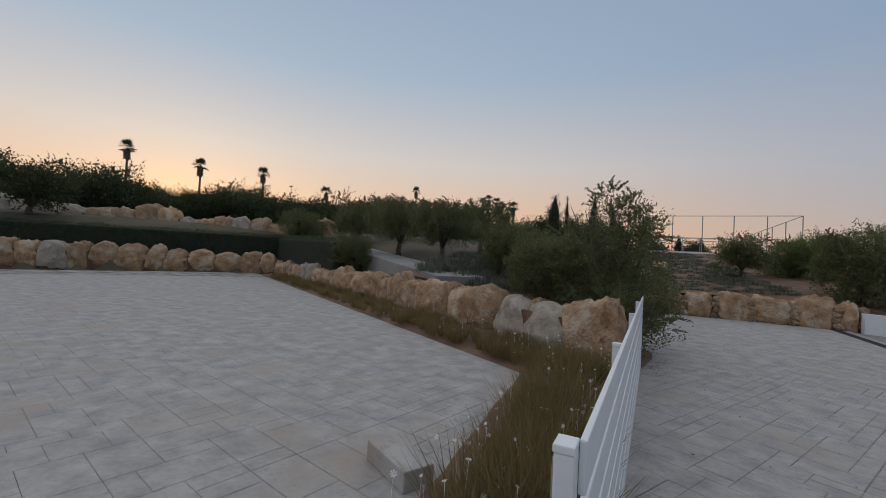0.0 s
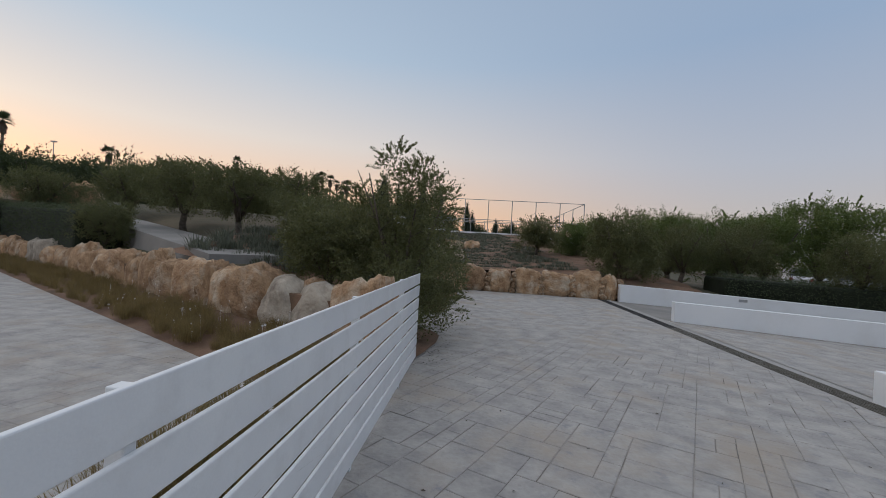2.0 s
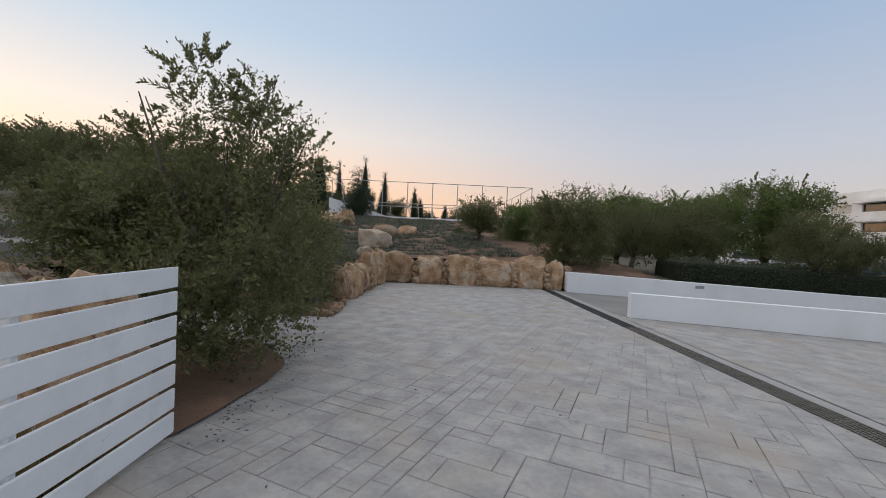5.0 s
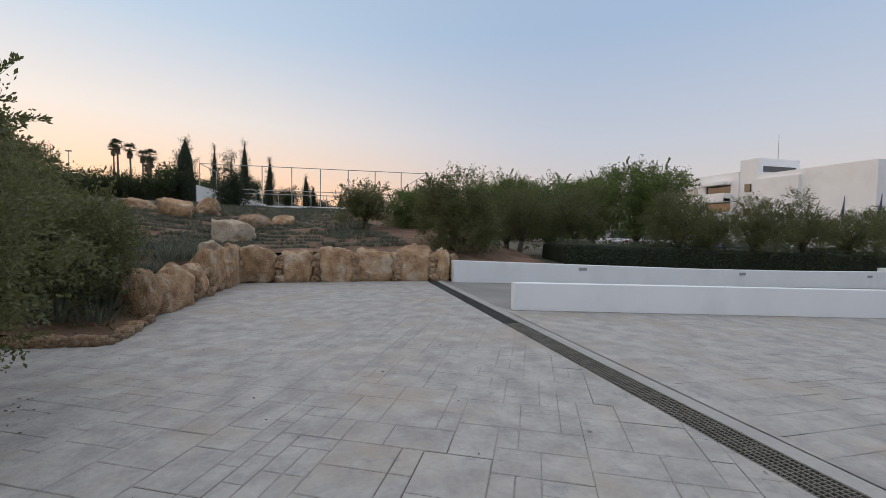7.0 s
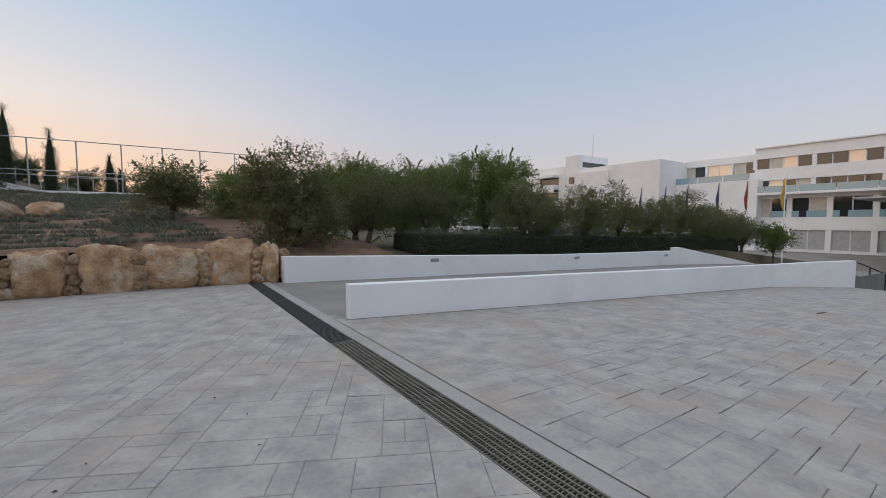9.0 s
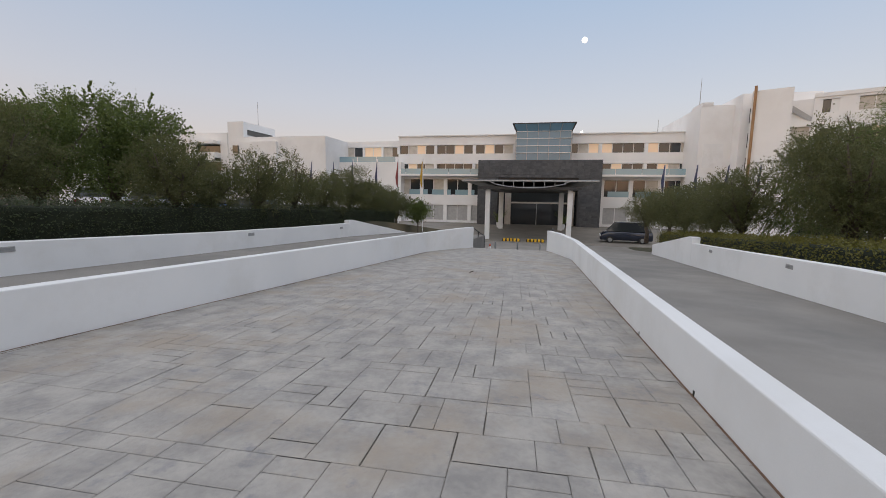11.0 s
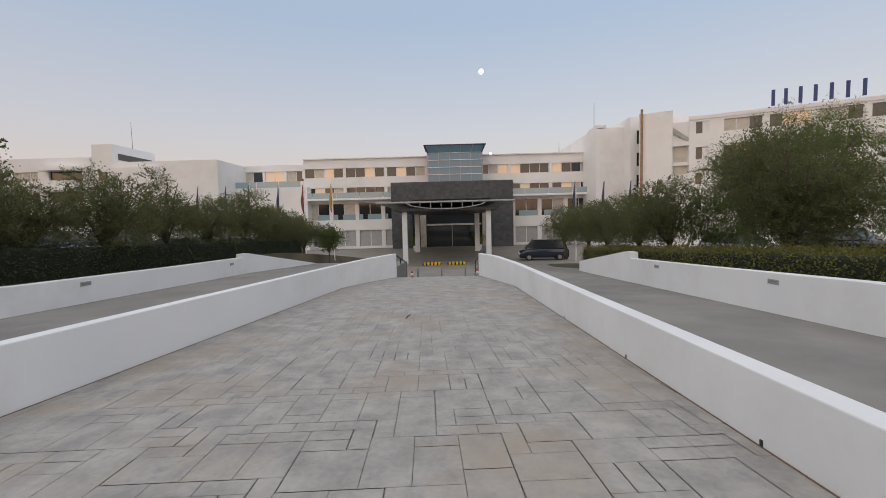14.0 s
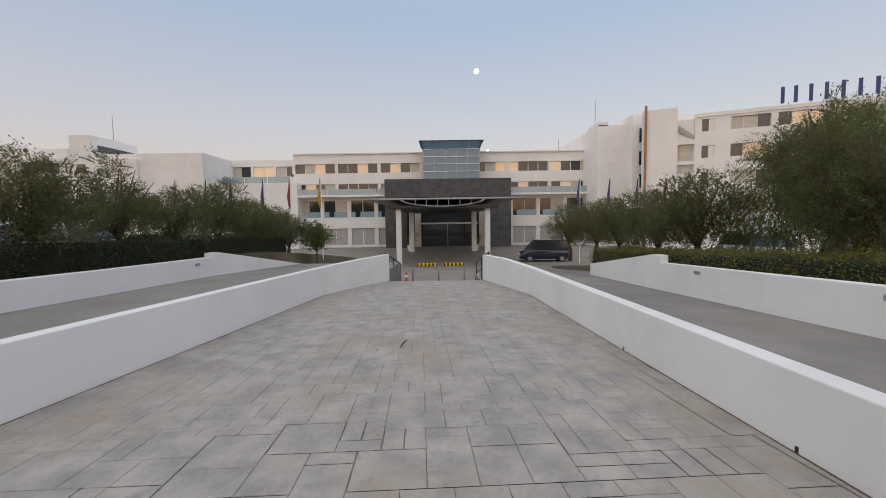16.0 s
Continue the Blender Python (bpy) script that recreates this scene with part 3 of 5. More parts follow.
# south side: olives and a drooping pepper tree behind the hedge
for x, y, s, a in ((39.5, -5.8, 1.25, 33), (35.5, -6.2, 1.25, 150), (31.0, -5.8, 1.2, 120), (27.6, -6.2, 1.15, 260), (24.3, -5.9, 1.25, 200), (14.0, -6.6, 1.2, 350)):
    copy_thing(row, at(x, y, -0.05 - 0.045 * (x - 5), a, s))
tree("olive_tree", "large full olive tree rising from the yellow hedge", "tree", at(18.4, -6.3, -0.5), M_OLIVE, 4.1, 0.7, 2.25, 48000, 0.066, 42, hollow=0.25, narrow=0.22, shoots=260)
tree("pepper_tree", "tall pepper tree with drooping fine foliage", "tree", at(22.3, -9.6, -0.9), M_GREEN, 6.3, 1.2, 3.1, 76000, 0.085, 17, narrow=0.15, droop=0.9, hollow=0.25, shoots=420, reach=0.95)


def clump_mesh(name, mat, length, width, height, count, leaf, seed):
    """A clipped hedge: leaves over a dark box-like body."""
    rnd = random.Random(seed)
    verts, faces = [], []
    for k in range(count):
        u, v, w = rnd.uniform(-0.5, 0.5), rnd.uniform(-0.5, 0.5), rnd.random()
        side = rnd.random()
        if side < 0.4:
            w = 1.0
        elif side < 0.7:
            v = -0.5
        elif side < 0.9:
            v = 0.5
        p = Vector((u * length, v * width + rnd.gauss(0, 0.06) + 0.1 * noise.noise((u * length * 0.9, w * 3, seed + 9)), w * height + rnd.gauss(0, 0.07) + 0.16 * noise.noise((u * length * 0.8, v * 3, seed))))
        d = Vector((rnd.gauss(0, 1), rnd.gauss(0, 1), rnd.gauss(0.5, 1))).normalized()
        s = d.orthogonal().normalized()
        L, W = leaf * rnd.uniform(0.6, 1.3), leaf * 0.3
        i = len(verts)
        verts += [p, p + d * L * 0.5 + s * W, p + d * L, p + d * L * 0.5 - s * W]
        faces += [(i, i + 1, i + 2, i + 3)]
    return raw(name, verts, faces, mat)


# Near-black filler: shade deep in hedges and cypresses is put into its colour.
M_SHADE_CORE = material("hedge_shade", (0.01, 0.015, 0.006), (0.02, 0.027, 0.012), 0.95, 3, 30, 0.3)


def hedge(x0, y0, x1, y1, z0, z1, height, width, mat, label, seed, count=9000, leaf=0.07):
    d = Vector((x1 - x0, y1 - y0, z1 - z0))
    length = d.length
    root = thing("hedge", label, "hedge", Matrix.Translation(((x0 + x1) / 2, (y0 + y1) / 2, (z0 + z1) / 2)) @ Matrix.Rotation(math.atan2(d.y, d.x), 4, "Z") @ Matrix.Rotation(-math.asin(d.z / length), 4, "Y"))
    # dark box that stands for the shade among the leaves
    part("core", boxbm(-length / 2, -width / 2 + 0.05, -0.4, length / 2, width / 2 - 0.05, height - 0.06, bevel=0.12), root, mat=M_SHADE_CORE)
    part("foliage", clump_mesh("foliage", mat, length, width, height, count, leaf, seed), root)


hedge(9.5, 14.7, 34.0, 14.3, 0.0, -0.75, 1.12, 1.9, M_HEDGE, "dark clipped hedge behind the white wall", 3, 34000)
hedge(10.0, -5.2, 32.0, -5.6, 0.1, -1.2, 0.62, 1.8, M_YHEDGE, "low yellow-green hedge behind the white wall", 4, 24000)
hedge(-14.5, 10.2, -26.0, 16.9, 1.0, 1.3, 1.3, 1.6, M_HEDGE, "dark hedge on the terrace above the stone wall", 5, 16000)
hedge(-26.2, 16.6, -38.0, 5.0, 1.3, 1.3, 1.4, 1.6, M_HEDGE, "dark hedge on the terrace above the stone wall", 6, 14000)

# ---------------------------------------------------------------- stones
def stone_mesh(name, seed, mat, flat=0.0, cuts=4):
    """A weathered boulder of unit size, blocky and pitted."""
    bm = bmesh.new()
    bmesh.ops.create_icosphere(bm, subdivisions=cuts, radius=1.0)
    for v in bm.verts:
        c = v.co.normalized()
        q = max(abs(c.x), abs(c.y), abs(c.z))
        p = c / q * 0.6 + c * 0.37
        k = 1 + 0.2 * noise.noise(c * 1.3 + Vector((seed * 7.1, 0, 0))) + 0.15 * noise.noise(c * 3.1 + Vector((0, seed * 3.7, 0))) + 0.1 * noise.noise(c * 6.5 + Vector((0, 0, seed * 5.3))) - 0.09 * max(0.0, noise.noise(c * 11 + Vector((seed, 5, 3))) - 0.1) + 0.05 * noise.noise(c * 19 + Vector((seed, 0, 3)))
        v.co = p * k * 0.56
    rnd = random.Random(seed * 13 + 1)
    for q in range(9):
        n = Vector((rnd.gauss(0, 1), rnd.gauss(0, 1), rnd.gauss(0, 1))).normalized()
        d = rnd.uniform(0.47, 0.58)
        for v in bm.verts:
            over = v.co.dot(n) - d
            if over > 0:
                v.co -= n * over * 0.88
    return finish(bm, name, mat, True)


STONES = [stone_mesh("stone", k, M_STONE) for k in range(7)]
GREYS = [stone_mesh("stone", 20 + k, M_STONE_G) for k in range(3)]
PALES = [stone_mesh("boulder", 30 + k, M_STONE_P) for k in range(3)]
PEBBLES = [stone_mesh("small_stone", 40 + k, M_STONE, cuts=3) for k in range(4)]
srnd = random.Random(5)


def stone_wall(name, a, b, base, height, depth, label, width=0.85, grey=0.15, small=3, end_h=None, rough=0.0):
    """Upright boulders in a row, with small stones packed between them."""
    root = thing(name, label, "stone wall", kind="structure")
    va, vb = Vector(a), Vector(b)
    d = (vb - va)
    length = d.length
    d.normalize()
    ang = math.atan2(d.y, d.x)
    core = boxbm(0, -depth * 0.28, -0.3, length, depth * 0.35, height * 0.72)
    part("core", core, root, mat=M_SOIL, at=Matrix.Translation((va.x, va.y, base)) @ Matrix.Rotation(ang, 4, "Z"))
    t = 0.0
    while t < length - 0.2:
        w = min(width * srnd.uniform(0.75, 1.3), length - t + 0.15)
        h = height * (srnd.uniform(0.88, 1.15) if rough < 0.5 else srnd.uniform(0.82, 1.1))
        if end_h:
            h *= 1 + (end_h - 1) * t / length
        p = va + d * (t + w / 2)
        me = srnd.choice(GREYS if srnd.random() < grey else STONES)
        m = Matrix.Translation((p.x, p.y, base + h * 0.47)) @ Matrix.Rotation(ang + srnd.uniform(-.12, .12), 4, "Z") @ Matrix.Rotation(srnd.uniform(-.12, .12) * (1 + rough), 4, "Y") @ Matrix.Diagonal((w * (1.12 + 0.28 * rough), depth * srnd.uniform(0.95, 1.15), h * 1.14, 1))
        part("stone", me, root, at=m)
        t += w
        if small and srnd.random() < 0.65:
            g = srnd.uniform(0.12, 0.24) * (1 - 0.5 * rough)
            for k in range(small + 1):
                s = srnd.uniform(0.1, 0.17)
                z = base + 0.09 + k * height * 0.8 / (small + 0.5)
                q = va + d * (t + g / 2 + srnd.uniform(-.05, .05))
                part("small_stone", srnd.choice(PEBBLES), root, at=Matrix.LocRotScale((q.x + d.y * depth * 0.3, q.y - d.x * depth * 0.3, z), Euler((srnd.uniform(0, 3), srnd.uniform(0, 3), srnd.uniform(0, 3))), (s * 1.9, s * 1.7, s * 2.0)))
            t += g
    return root


stone_wall("stone_wall_back", (-1.25, 12.95), (4.62, 12.62), 0.0, 0.86, 0.62, "honey-coloured limestone boulder wall holding up the field", 0.92, 0.0)
stone_wall("stone_wall_side", (-1.75, 7.75), (-1.35, 12.9), 0.0, 0.66, 0.55, "honey-coloured limestone boulder wall beside the planting bed", 0.6, 0.0, 2, 1.4)
stone_wall("stone_wall_gate", (-1.75, 1.5), (-6.3, 4.6), 0.0, 1.0, 0.6, "rough limestone boulder wall behind the dry flower strip", 0.98, 0.3, 5, None, 0.6)
stone_wall("stone_wall_patio", (-6.3, 4.6), (-25.0, 15.2), 0.0, 0.95, 0.65, "rough limestone boulder wall along the dry flower strip", 0.98, 0.16, 4, 0.9, 0.6)
stone_wall("stone_wall_far", (-25.0, 15.0), (-37.0, 3.2), 0.0, 1.35, 0.8, "rough limestone boulder wall closing the low patio", 1.2, 0.1, 2)
stone_wall("stone_wall_terrace", (-24.5, 20.4), (-36.0, 14.8), 1.8, 2.1, 1.0, "pale boulder wall on the upper terrace", 1.7, 0.25, 0)
stone_wall("stone_wall_terrace_west", (-36.0, 14.8), (-48.0, 4.0), 2.2, 2.2, 1.0, "pale boulder wall on the upper terrace", 1.8, 0.25, 0)

# edging stones at the tip of the bed
edge = thing("edging_stones", "row of small limestone edging stones round the bed", "stone edging", kind="structure")
for k in range(19):
    f = k / 18
    x, y = (-2.5 + 1.15 * f * 1.9, 6.5 - 0.12 * math.sin(f * 3)) if f < 0.5 else (-1.42 - 0.1 * (f - 0.5), 6.4 + (f - 0.5) * 2.6)
    s = srnd.uniform(0.065, 0.115)
    part("edging_stone", srnd.choice(PEBBLES), edge, at=Matrix.LocRotScale((x, y, s * 0.55), Euler((0, 0, srnd.uniform(0, 3))), (s * 2, s * 1.6, s * 1.5)))


def boulder(x, y, z, sx, sy, sz, turn, me, label):
    ob = part("boulder", me, at=Matrix.LocRotScale((x, y, z), Euler((0.1, 0.05, radians(turn))), (sx, sy, sz)))
    tagged(ob, label, "boulder")


boulder(-1.95, 15.5, 1.16, 1.2, 1.0, 1.15, 20, PALES[0], "large pale limestone boulder in the lavender field")
boulder(-2.0, 20.2, 1.7, 1.2, 0.9, 0.8, 50, STONES[1], "long honey-coloured boulder in the lavender field")
boulder(-1.0, 21.6, 1.8, 0.9, 0.8, 0.7, 10, STONES[2], "small honey-coloured boulder in the lavender field")
boulder(-5.7, 22.0, 2.3, 1.25, 1.0, 1.0, 0, STONES[3], "reddish boulder at the edge of the field")
boulder(-7.8, 23.5, 2.4, 1.6, 1.1, 0.9, 70, STONES[4], "reddish boulder at the edge of the field")
boulder(-5.2, 25.0, 2.5, 1.8, 1.0, 1.0, 120, STONES[5], "weathered boulder at the edge of the field")
boulder(-1.75, 12.2, 0.75, 0.6, 0.6, 0.75, 120, PALES[1], "pale boulder standing behind the stone wall")


# ---------------------------------------------------------------- soil beds
def bed_mesh(name, nx, ny, fn, mat):
    v, f = [], []
    for j in range(ny + 1):
        for i in range(nx + 1):
            v.append(fn(i / nx, j / ny))
            if i and j:
                a = j * (nx + 1) + i
                f.append((a - nx - 2, a - nx - 1, a, a - 1))
    return raw(name, v, f, mat, True)


def field_z(x, y):
    return hill(x, y) + 0.06 + 0.05 * noise.noise((x * 0.9, y * 0.9, 0)) + 0.03 * math.sin(y * 7.0 + x * 0.6)


field = part("soil_field", bed_mesh("soil_field", 60, 110, lambda u, v: (-9.0 + 17.5 * u, 12.9 + 25.0 * v, field_z(-9.0 + 17.5 * u, 12.9 + 25.0 * v)), M_SOIL))
tagged(field, "sloping bed of bare reddish soil", "soil", kind="structure")
bedside = part("soil_bed", bed_mesh("soil_bed", 14, 50, lambda u, v: (-9.0 + 7.4 * u, 6.45 + 7.05 * v, max(0.02, min(0.02 + 0.16 * (6.45 + 7.05 * v - 6.6), 0.72)) * (1.0 if u < 0.97 else 0.3) + (1 - u) * 1.1 + 0.03 * noise.noise((u * 9, v * 14, 1))), M_SOIL))
tagged(bedside, "reddish soil bed under the olive tree", "soil", kind="structure")


def verge(u, v):
    """Soil held up by the north white wall, rising a little under the hedge."""
    x, y = 4.95 + 22.5 * u, 12.42 + 4.2 * v
    return x, y, wall_top(x) - 0.09 - 0.1 * smoothstep(8.5, 10.5, x) + 0.05 * v + 0.03 * noise.noise((x * 0.8, y * 0.8, 3)) - (0.5 if v > 0.999 or u > 0.999 else 0.0)


vergebed = part("soil_verge", bed_mesh("soil_verge", 70, 14, verge, M_SOIL))
tagged(vergebed, "reddish soil verge behind the white wall", "soil", kind="structure")


def gate_bed(u, v):
    x = -6.6 + (5.22 + 0.2 * math.sin(v * 3.0) - 0.5 * smoothstep(0.6, 1.0, v)) * u
    y0 = max(1.72, 1.8 + (-1.75 - x) * 0.68)
    y1 = max(4.4, y0 + 0.9)
    return x, y0 + (y1 - y0) * v, 0.03 + 0.75 * smoothstep(0.15, 0.75, 1 - u) + 0.03 * noise.noise((u * 9, v * 6, 2))


shrubbed = part("soil_gate_bed", bed_mesh("soil_gate_bed", 20, 16, gate_bed, M_SOIL))
tagged(shrubbed, "reddish soil at the foot of the olive tree", "soil", kind="structure")
strip = part("soil_strip", bed_mesh("soil_strip", 60, 6, lambda u, v: (-2.3 + 22.7 * -u + PN.x * (v * 1.6 - 0.05), 0.06 + 13.6 * u + PN.y * (v * 1.6 - 0.05), -0.03 + 0.15 * v + 0.03 * noise.noise((u * 40, v * 3, 4))), M_SOIL))
tagged(strip, "strip of dry reddish soil below the stone wall", "soil", kind="structure")
gbed = part("soil_gate_strip", bed_mesh("soil_gate_strip", 8, 30, lambda u, v: (-2.45 + 1.0 * u - 0.6 * v, -4.7 + 6.4 * v, 0.02 + 0.04 * noise.noise((u * 4, v * 12, 6)) + 0.05 * u), M_SOIL))
tagged(gbed, "strip of dry reddish soil behind the gate", "soil", kind="structure")


# ---------------------------------------------------------------- tufts: lavender, grass, daisies
def tuft_mesh(name, mat, count, height, spread, width, seed, lean=0.5):
    """A tuft of single blades, each bent once."""
    rnd = random.Random(seed)
    v, f = [], []
    for k in range(count):
        a, r = rnd.uniform(0, math.tau), spread * rnd.random() ** 0.7
        p = Vector((math.cos(a) * r * 0.5, math.sin(a) * r * 0.5, 0))
        h = height * rnd.uniform(0.5, 1.1)
        d = Vector((math.cos(a), math.sin(a), 0)) * lean * rnd.uniform(0.2, 1.0) * h + Vector((rnd.gauss(0, .1), rnd.gauss(0, .1), 0)) * h
        s = Vector((-math.sin(a), math.cos(a), 0)) * width
        m = p + d * 0.35 + Vector((0, 0, h * 0.6))
        t = p + d + Vector((0, 0, h))
        i = len(v)
        v += [p - s, p + s, m + s * 0.8, m - s * 0.8, t]
        f += [(i, i + 1, i + 2, i + 3), (i + 3, i + 2, i + 4)]
    return v, f


def strew(name, mat, label, category, spots, height, spread, width, count, seed, lean=0.5):
    """Many tufts as one sheet of uncountable growth."""
    rnd = random.Random(seed)
    base = [tuft_mesh("t", mat, count, height, spread, width, seed + k, lean) for k in range(4)]
    V, F = [], []
    for x, y, z, s in spots:
        v, f = rnd.choice(base)
        o = len(V)
        V += [(x + p[0] * s, y + p[1] * s, z + p[2] * s) for p in v]
        F += [tuple(i + o for i in q) for q in f]
    ob = part(name, raw(name, V, F, mat))
    return tagged(ob, label, category, kind="stuff")


grnd = random.Random(9)
lav = []
for r in range(27):
    y0 = 14.2 + r * 0.88
    x = -8.5
    while x < 3.8 + (0.1 * r):
        y = y0 + 0.12 * x + 0.12 * grnd.gauss(0, 1)
        if not (x > 1.2 and y > 17.5 and x > 2.9 - 0.1 * (y - 17.5) + 0.8 * grnd.random()) and grnd.random() < 0.9 and y > 13.6:
            lav.append((x, y, field_z(x, y) - 0.02, grnd.uniform(0.75, 1.25)))
        x += grnd.uniform(0.28, 0.5)
strew("lavender", M_LAV, "rows of grey-green lavender on the sloping field", "lavender", lav, 0.17, 0.62, 0.015, 70, 21, 1.5)
scrub = []
for k in range(240):
    x, y = grnd.uniform(-9, -1.8), grnd.uniform(6.9, 13.5)
    scrub.append((x, y, max(0.02, min(0.02 + 0.16 * max(0.0, y - 6.3), 0.72)) + (-1.6 - x) / 7.4 * 1.1 - 0.02, grnd.uniform(0.8, 1.5)))
strew("ground_cover", M_LAV, "low grey-green ground cover in the bed", "ground cover", scrub, 0.28, 0.5, 0.013, 46, 25, 0.9)
gr, gg, dz = [], [], []
for k in range(130):
    v = grnd.random() ** 1.2
    x, y = -2.1 + 0.52 * grnd.random() - 0.35 * v, -3.75 + 4.2 * v
    gr.append((x, y, 0.02, grnd.uniform(0.6, 1.15)))
    if k % 3 == 0:
        gg.append((x, y, 0.02, grnd.uniform(0.5, 0.95)))
for k in range(520):
    u, v = grnd.random() ** 1.4, grnd.random()
    x = -2.2 - 20.0 * u + PN.x * v * 1.3
    y = 0.0 + 12.0 * u + PN.y * v * 1.3
    gr.append((x, y, 0.06, grnd.uniform(0.25, 0.65)))
strew("dry_grass", M_GRASS, "tall dry straw-brown grass behind the gate", "grass", gr, 0.54, 0.42, 0.0042, 120, 31, 0.65)
strew("green_grass", M_GRASSG, "olive-green grass tufts behind the gate", "grass", gg, 0.55, 0.35, 0.004, 75, 35, 0.5)

# white daisies on thin stalks
dv, df = [], []
for k in range(230):
    if k < 120:
        x, y, z = -2.5 + 1.1 * grnd.random(), -4.3 + 5.2 * grnd.random(), grnd.uniform(0.15, 0.62)
    else:
        u, v = grnd.random() ** 2, grnd.random()
        x, y, z = -2.2 - 7 * u + PN.x * v * 1.5, 0.1 + 4.2 * u + PN.y * v * 1.5, grnd.uniform(0.15, 0.5)
    n = Vector((grnd.gauss(0, .6), grnd.gauss(0, .6) - 0.4, 1)).normalized()
    s = n.orthogonal().normalized()
    t = n.cross(s)
    c = Vector((x, y, z))
    r = grnd.uniform(0.010, 0.017)
    for q in range(7):
        a = q * math.tau / 7
        i = len(dv)
        d1, d2 = s * math.cos(a) + t * math.sin(a), s * math.cos(a + 0.55) + t * math.sin(a + 0.55)
        dv += [c, c + d1 * r + n * 0.004, c + (d1 + d2) * r * 0.62, c + d2 * r + n * 0.004]
        df += [(i, i + 1, i + 2, i + 3)]
    i = len(dv)
    dv += [c, c + Vector((0.0025, 0, 0)), Vector((x + grnd.gauss(0, .05), y + grnd.gauss(0, .05), 0.0))]
    df += [(i, i + 1, i + 2)]
tagged(part("daisies", raw("daisies", dv, df, M_PETAL)), "small white daisies on thin dry stalks", "flowers", kind="stuff")

# fallen leaves and small litter on the paving
lv, lf = [], []
for k in range(260):
    if k < 150:
        x, y = -1.3 + abs(grnd.gauss(0, 0.18)), grnd.uniform(1.6, 4.6)
    else:
        x, y = grnd.uniform(-1.2, 4.0), grnd.uniform(-3, 12)
    a, r = grnd.uniform(0, math.tau), grnd.uniform(0.008, 0.022)
    i = len(lv)
    lv += [(x + math.cos(a) * r, y + math.sin(a) * r, 0.006), (x - math.sin(a) * r * .4, y + math.cos(a) * r * .4, 0.012), (x - math.cos(a) * r, y - math.sin(a) * r, 0.006), (x + math.sin(a) * r * .4, y - math.cos(a) * r * .4, 0.007)]
    lf += [(i, i + 1, i + 2, i + 3)]
tagged(part("fallen_leaves", raw("fallen_leaves", lv, lf, M_BARK)), "scattered dry fallen leaves on the paving", "leaves", kind="stuff")


# ---------------------------------------------------------------- slatted gate
gate = thing("slatted_gate", "white aluminium gate of horizontal slats", "gate", Matrix.Identity(4))
GX0, GY0, GY1 = -1.37, -4.74, 1.66
n_slat, pitch = 7, 0.168
for k in range(n_slat):
    z0 = 0.075 + k * pitch
    bm = boxbm(GX0 + 0.002, GY0 + 0.05, z0, GX0 + 0.022, GY1 - 0.002, z0 + 0.14, bevel=0.005)
    part("slat", bm, gate, mat=M_WHITE_METAL, smooth=False)
for y in (GY0, -3.1, -1.2, 0.55):
    w = 0.09 if y == GY0 else 0.06
    post = part("post", boxbm(GX0 - 0.05, y - 0.01, 0.0, GX0 + 0.001, y + w - 0.03, 1.19 if y != GY0 else 1.2, bevel=0.006), gate, mat=M_WHITE_METAL)
    part("cap", boxbm(GX0 - 0.053, y - 0.013, 1.19 if y != GY0 else 1.2, GX0 + 0.0015, y + w - 0.027, 1.212 if y != GY0 else 1.222, bevel=0.004), post, mat=M_WHITE_METAL)
    part("bracket", boxbm(GX0 - 0.055, y, 1.0, GX0 - 0.049, y + 0.03, 1.18), post, mat=M_STEEL)

block = part("concrete_block", boxbm(-0.3, -0.13, 0.0, 0.3, 0.13, 0.16, bevel=0.012), mat=M_PAVE_B, at=pose(-2.92, -3.02, 0.0, 0, 0, -28))
tagged(block, "pale cast concrete block lying on the patio", "block")


# ---------------------------------------------------------------- drain across the plaza
drain = thing("floor_drain", "long slotted drain channel with rusty grating", "drain", kind="structure")
# solid block; the channel's deep shade is painted on as near-black
part("channel", boxbm(4.03, -16, -0.3, 4.34, 12.55, -0.06), drain, mat=M_RECESS_SHADE)
part("kerb", boxbm(4.34, -16, -0.2, 4.5, 12.5, -0.002), drain, "smooth concrete strip beside the grating", mat=M_KERB)
gm = bmesh.new()
for k in range(7):
    box(gm, 4.038 + k * 0.048, -0.5, -0.05, 4.05 + k * 0.048, 0.5, -0.004)
for k in range(34):
    box(gm, 4.036, -0.5 + k * 0.03, -0.04, 4.336, -0.494 + k * 0.03, -0.007)
grate_me = finish(gm, "grating", M_GRATE)
gm2 = boxbm(4.036, -0.5, -0.04, 4.336, 0.5, -0.02)
for k in range(20):
    box(gm2, 4.05, -0.49 + k * 0.05, -0.03, 4.322, -0.465 + k * 0.05, -0.006)
cover_me = finish(gm2, "cover", M_ROAD)
for k in range(14):
    part("grating", grate_me, drain, at=Matrix.Translation((0, -7.1 + k * 1.005, 0)))
for k in range(6):
    part("cover", cover_me, drain, "dark slotted cover", at=Matrix.Translation((0, -7.1 + (k + 14) * 1.005, 0)))


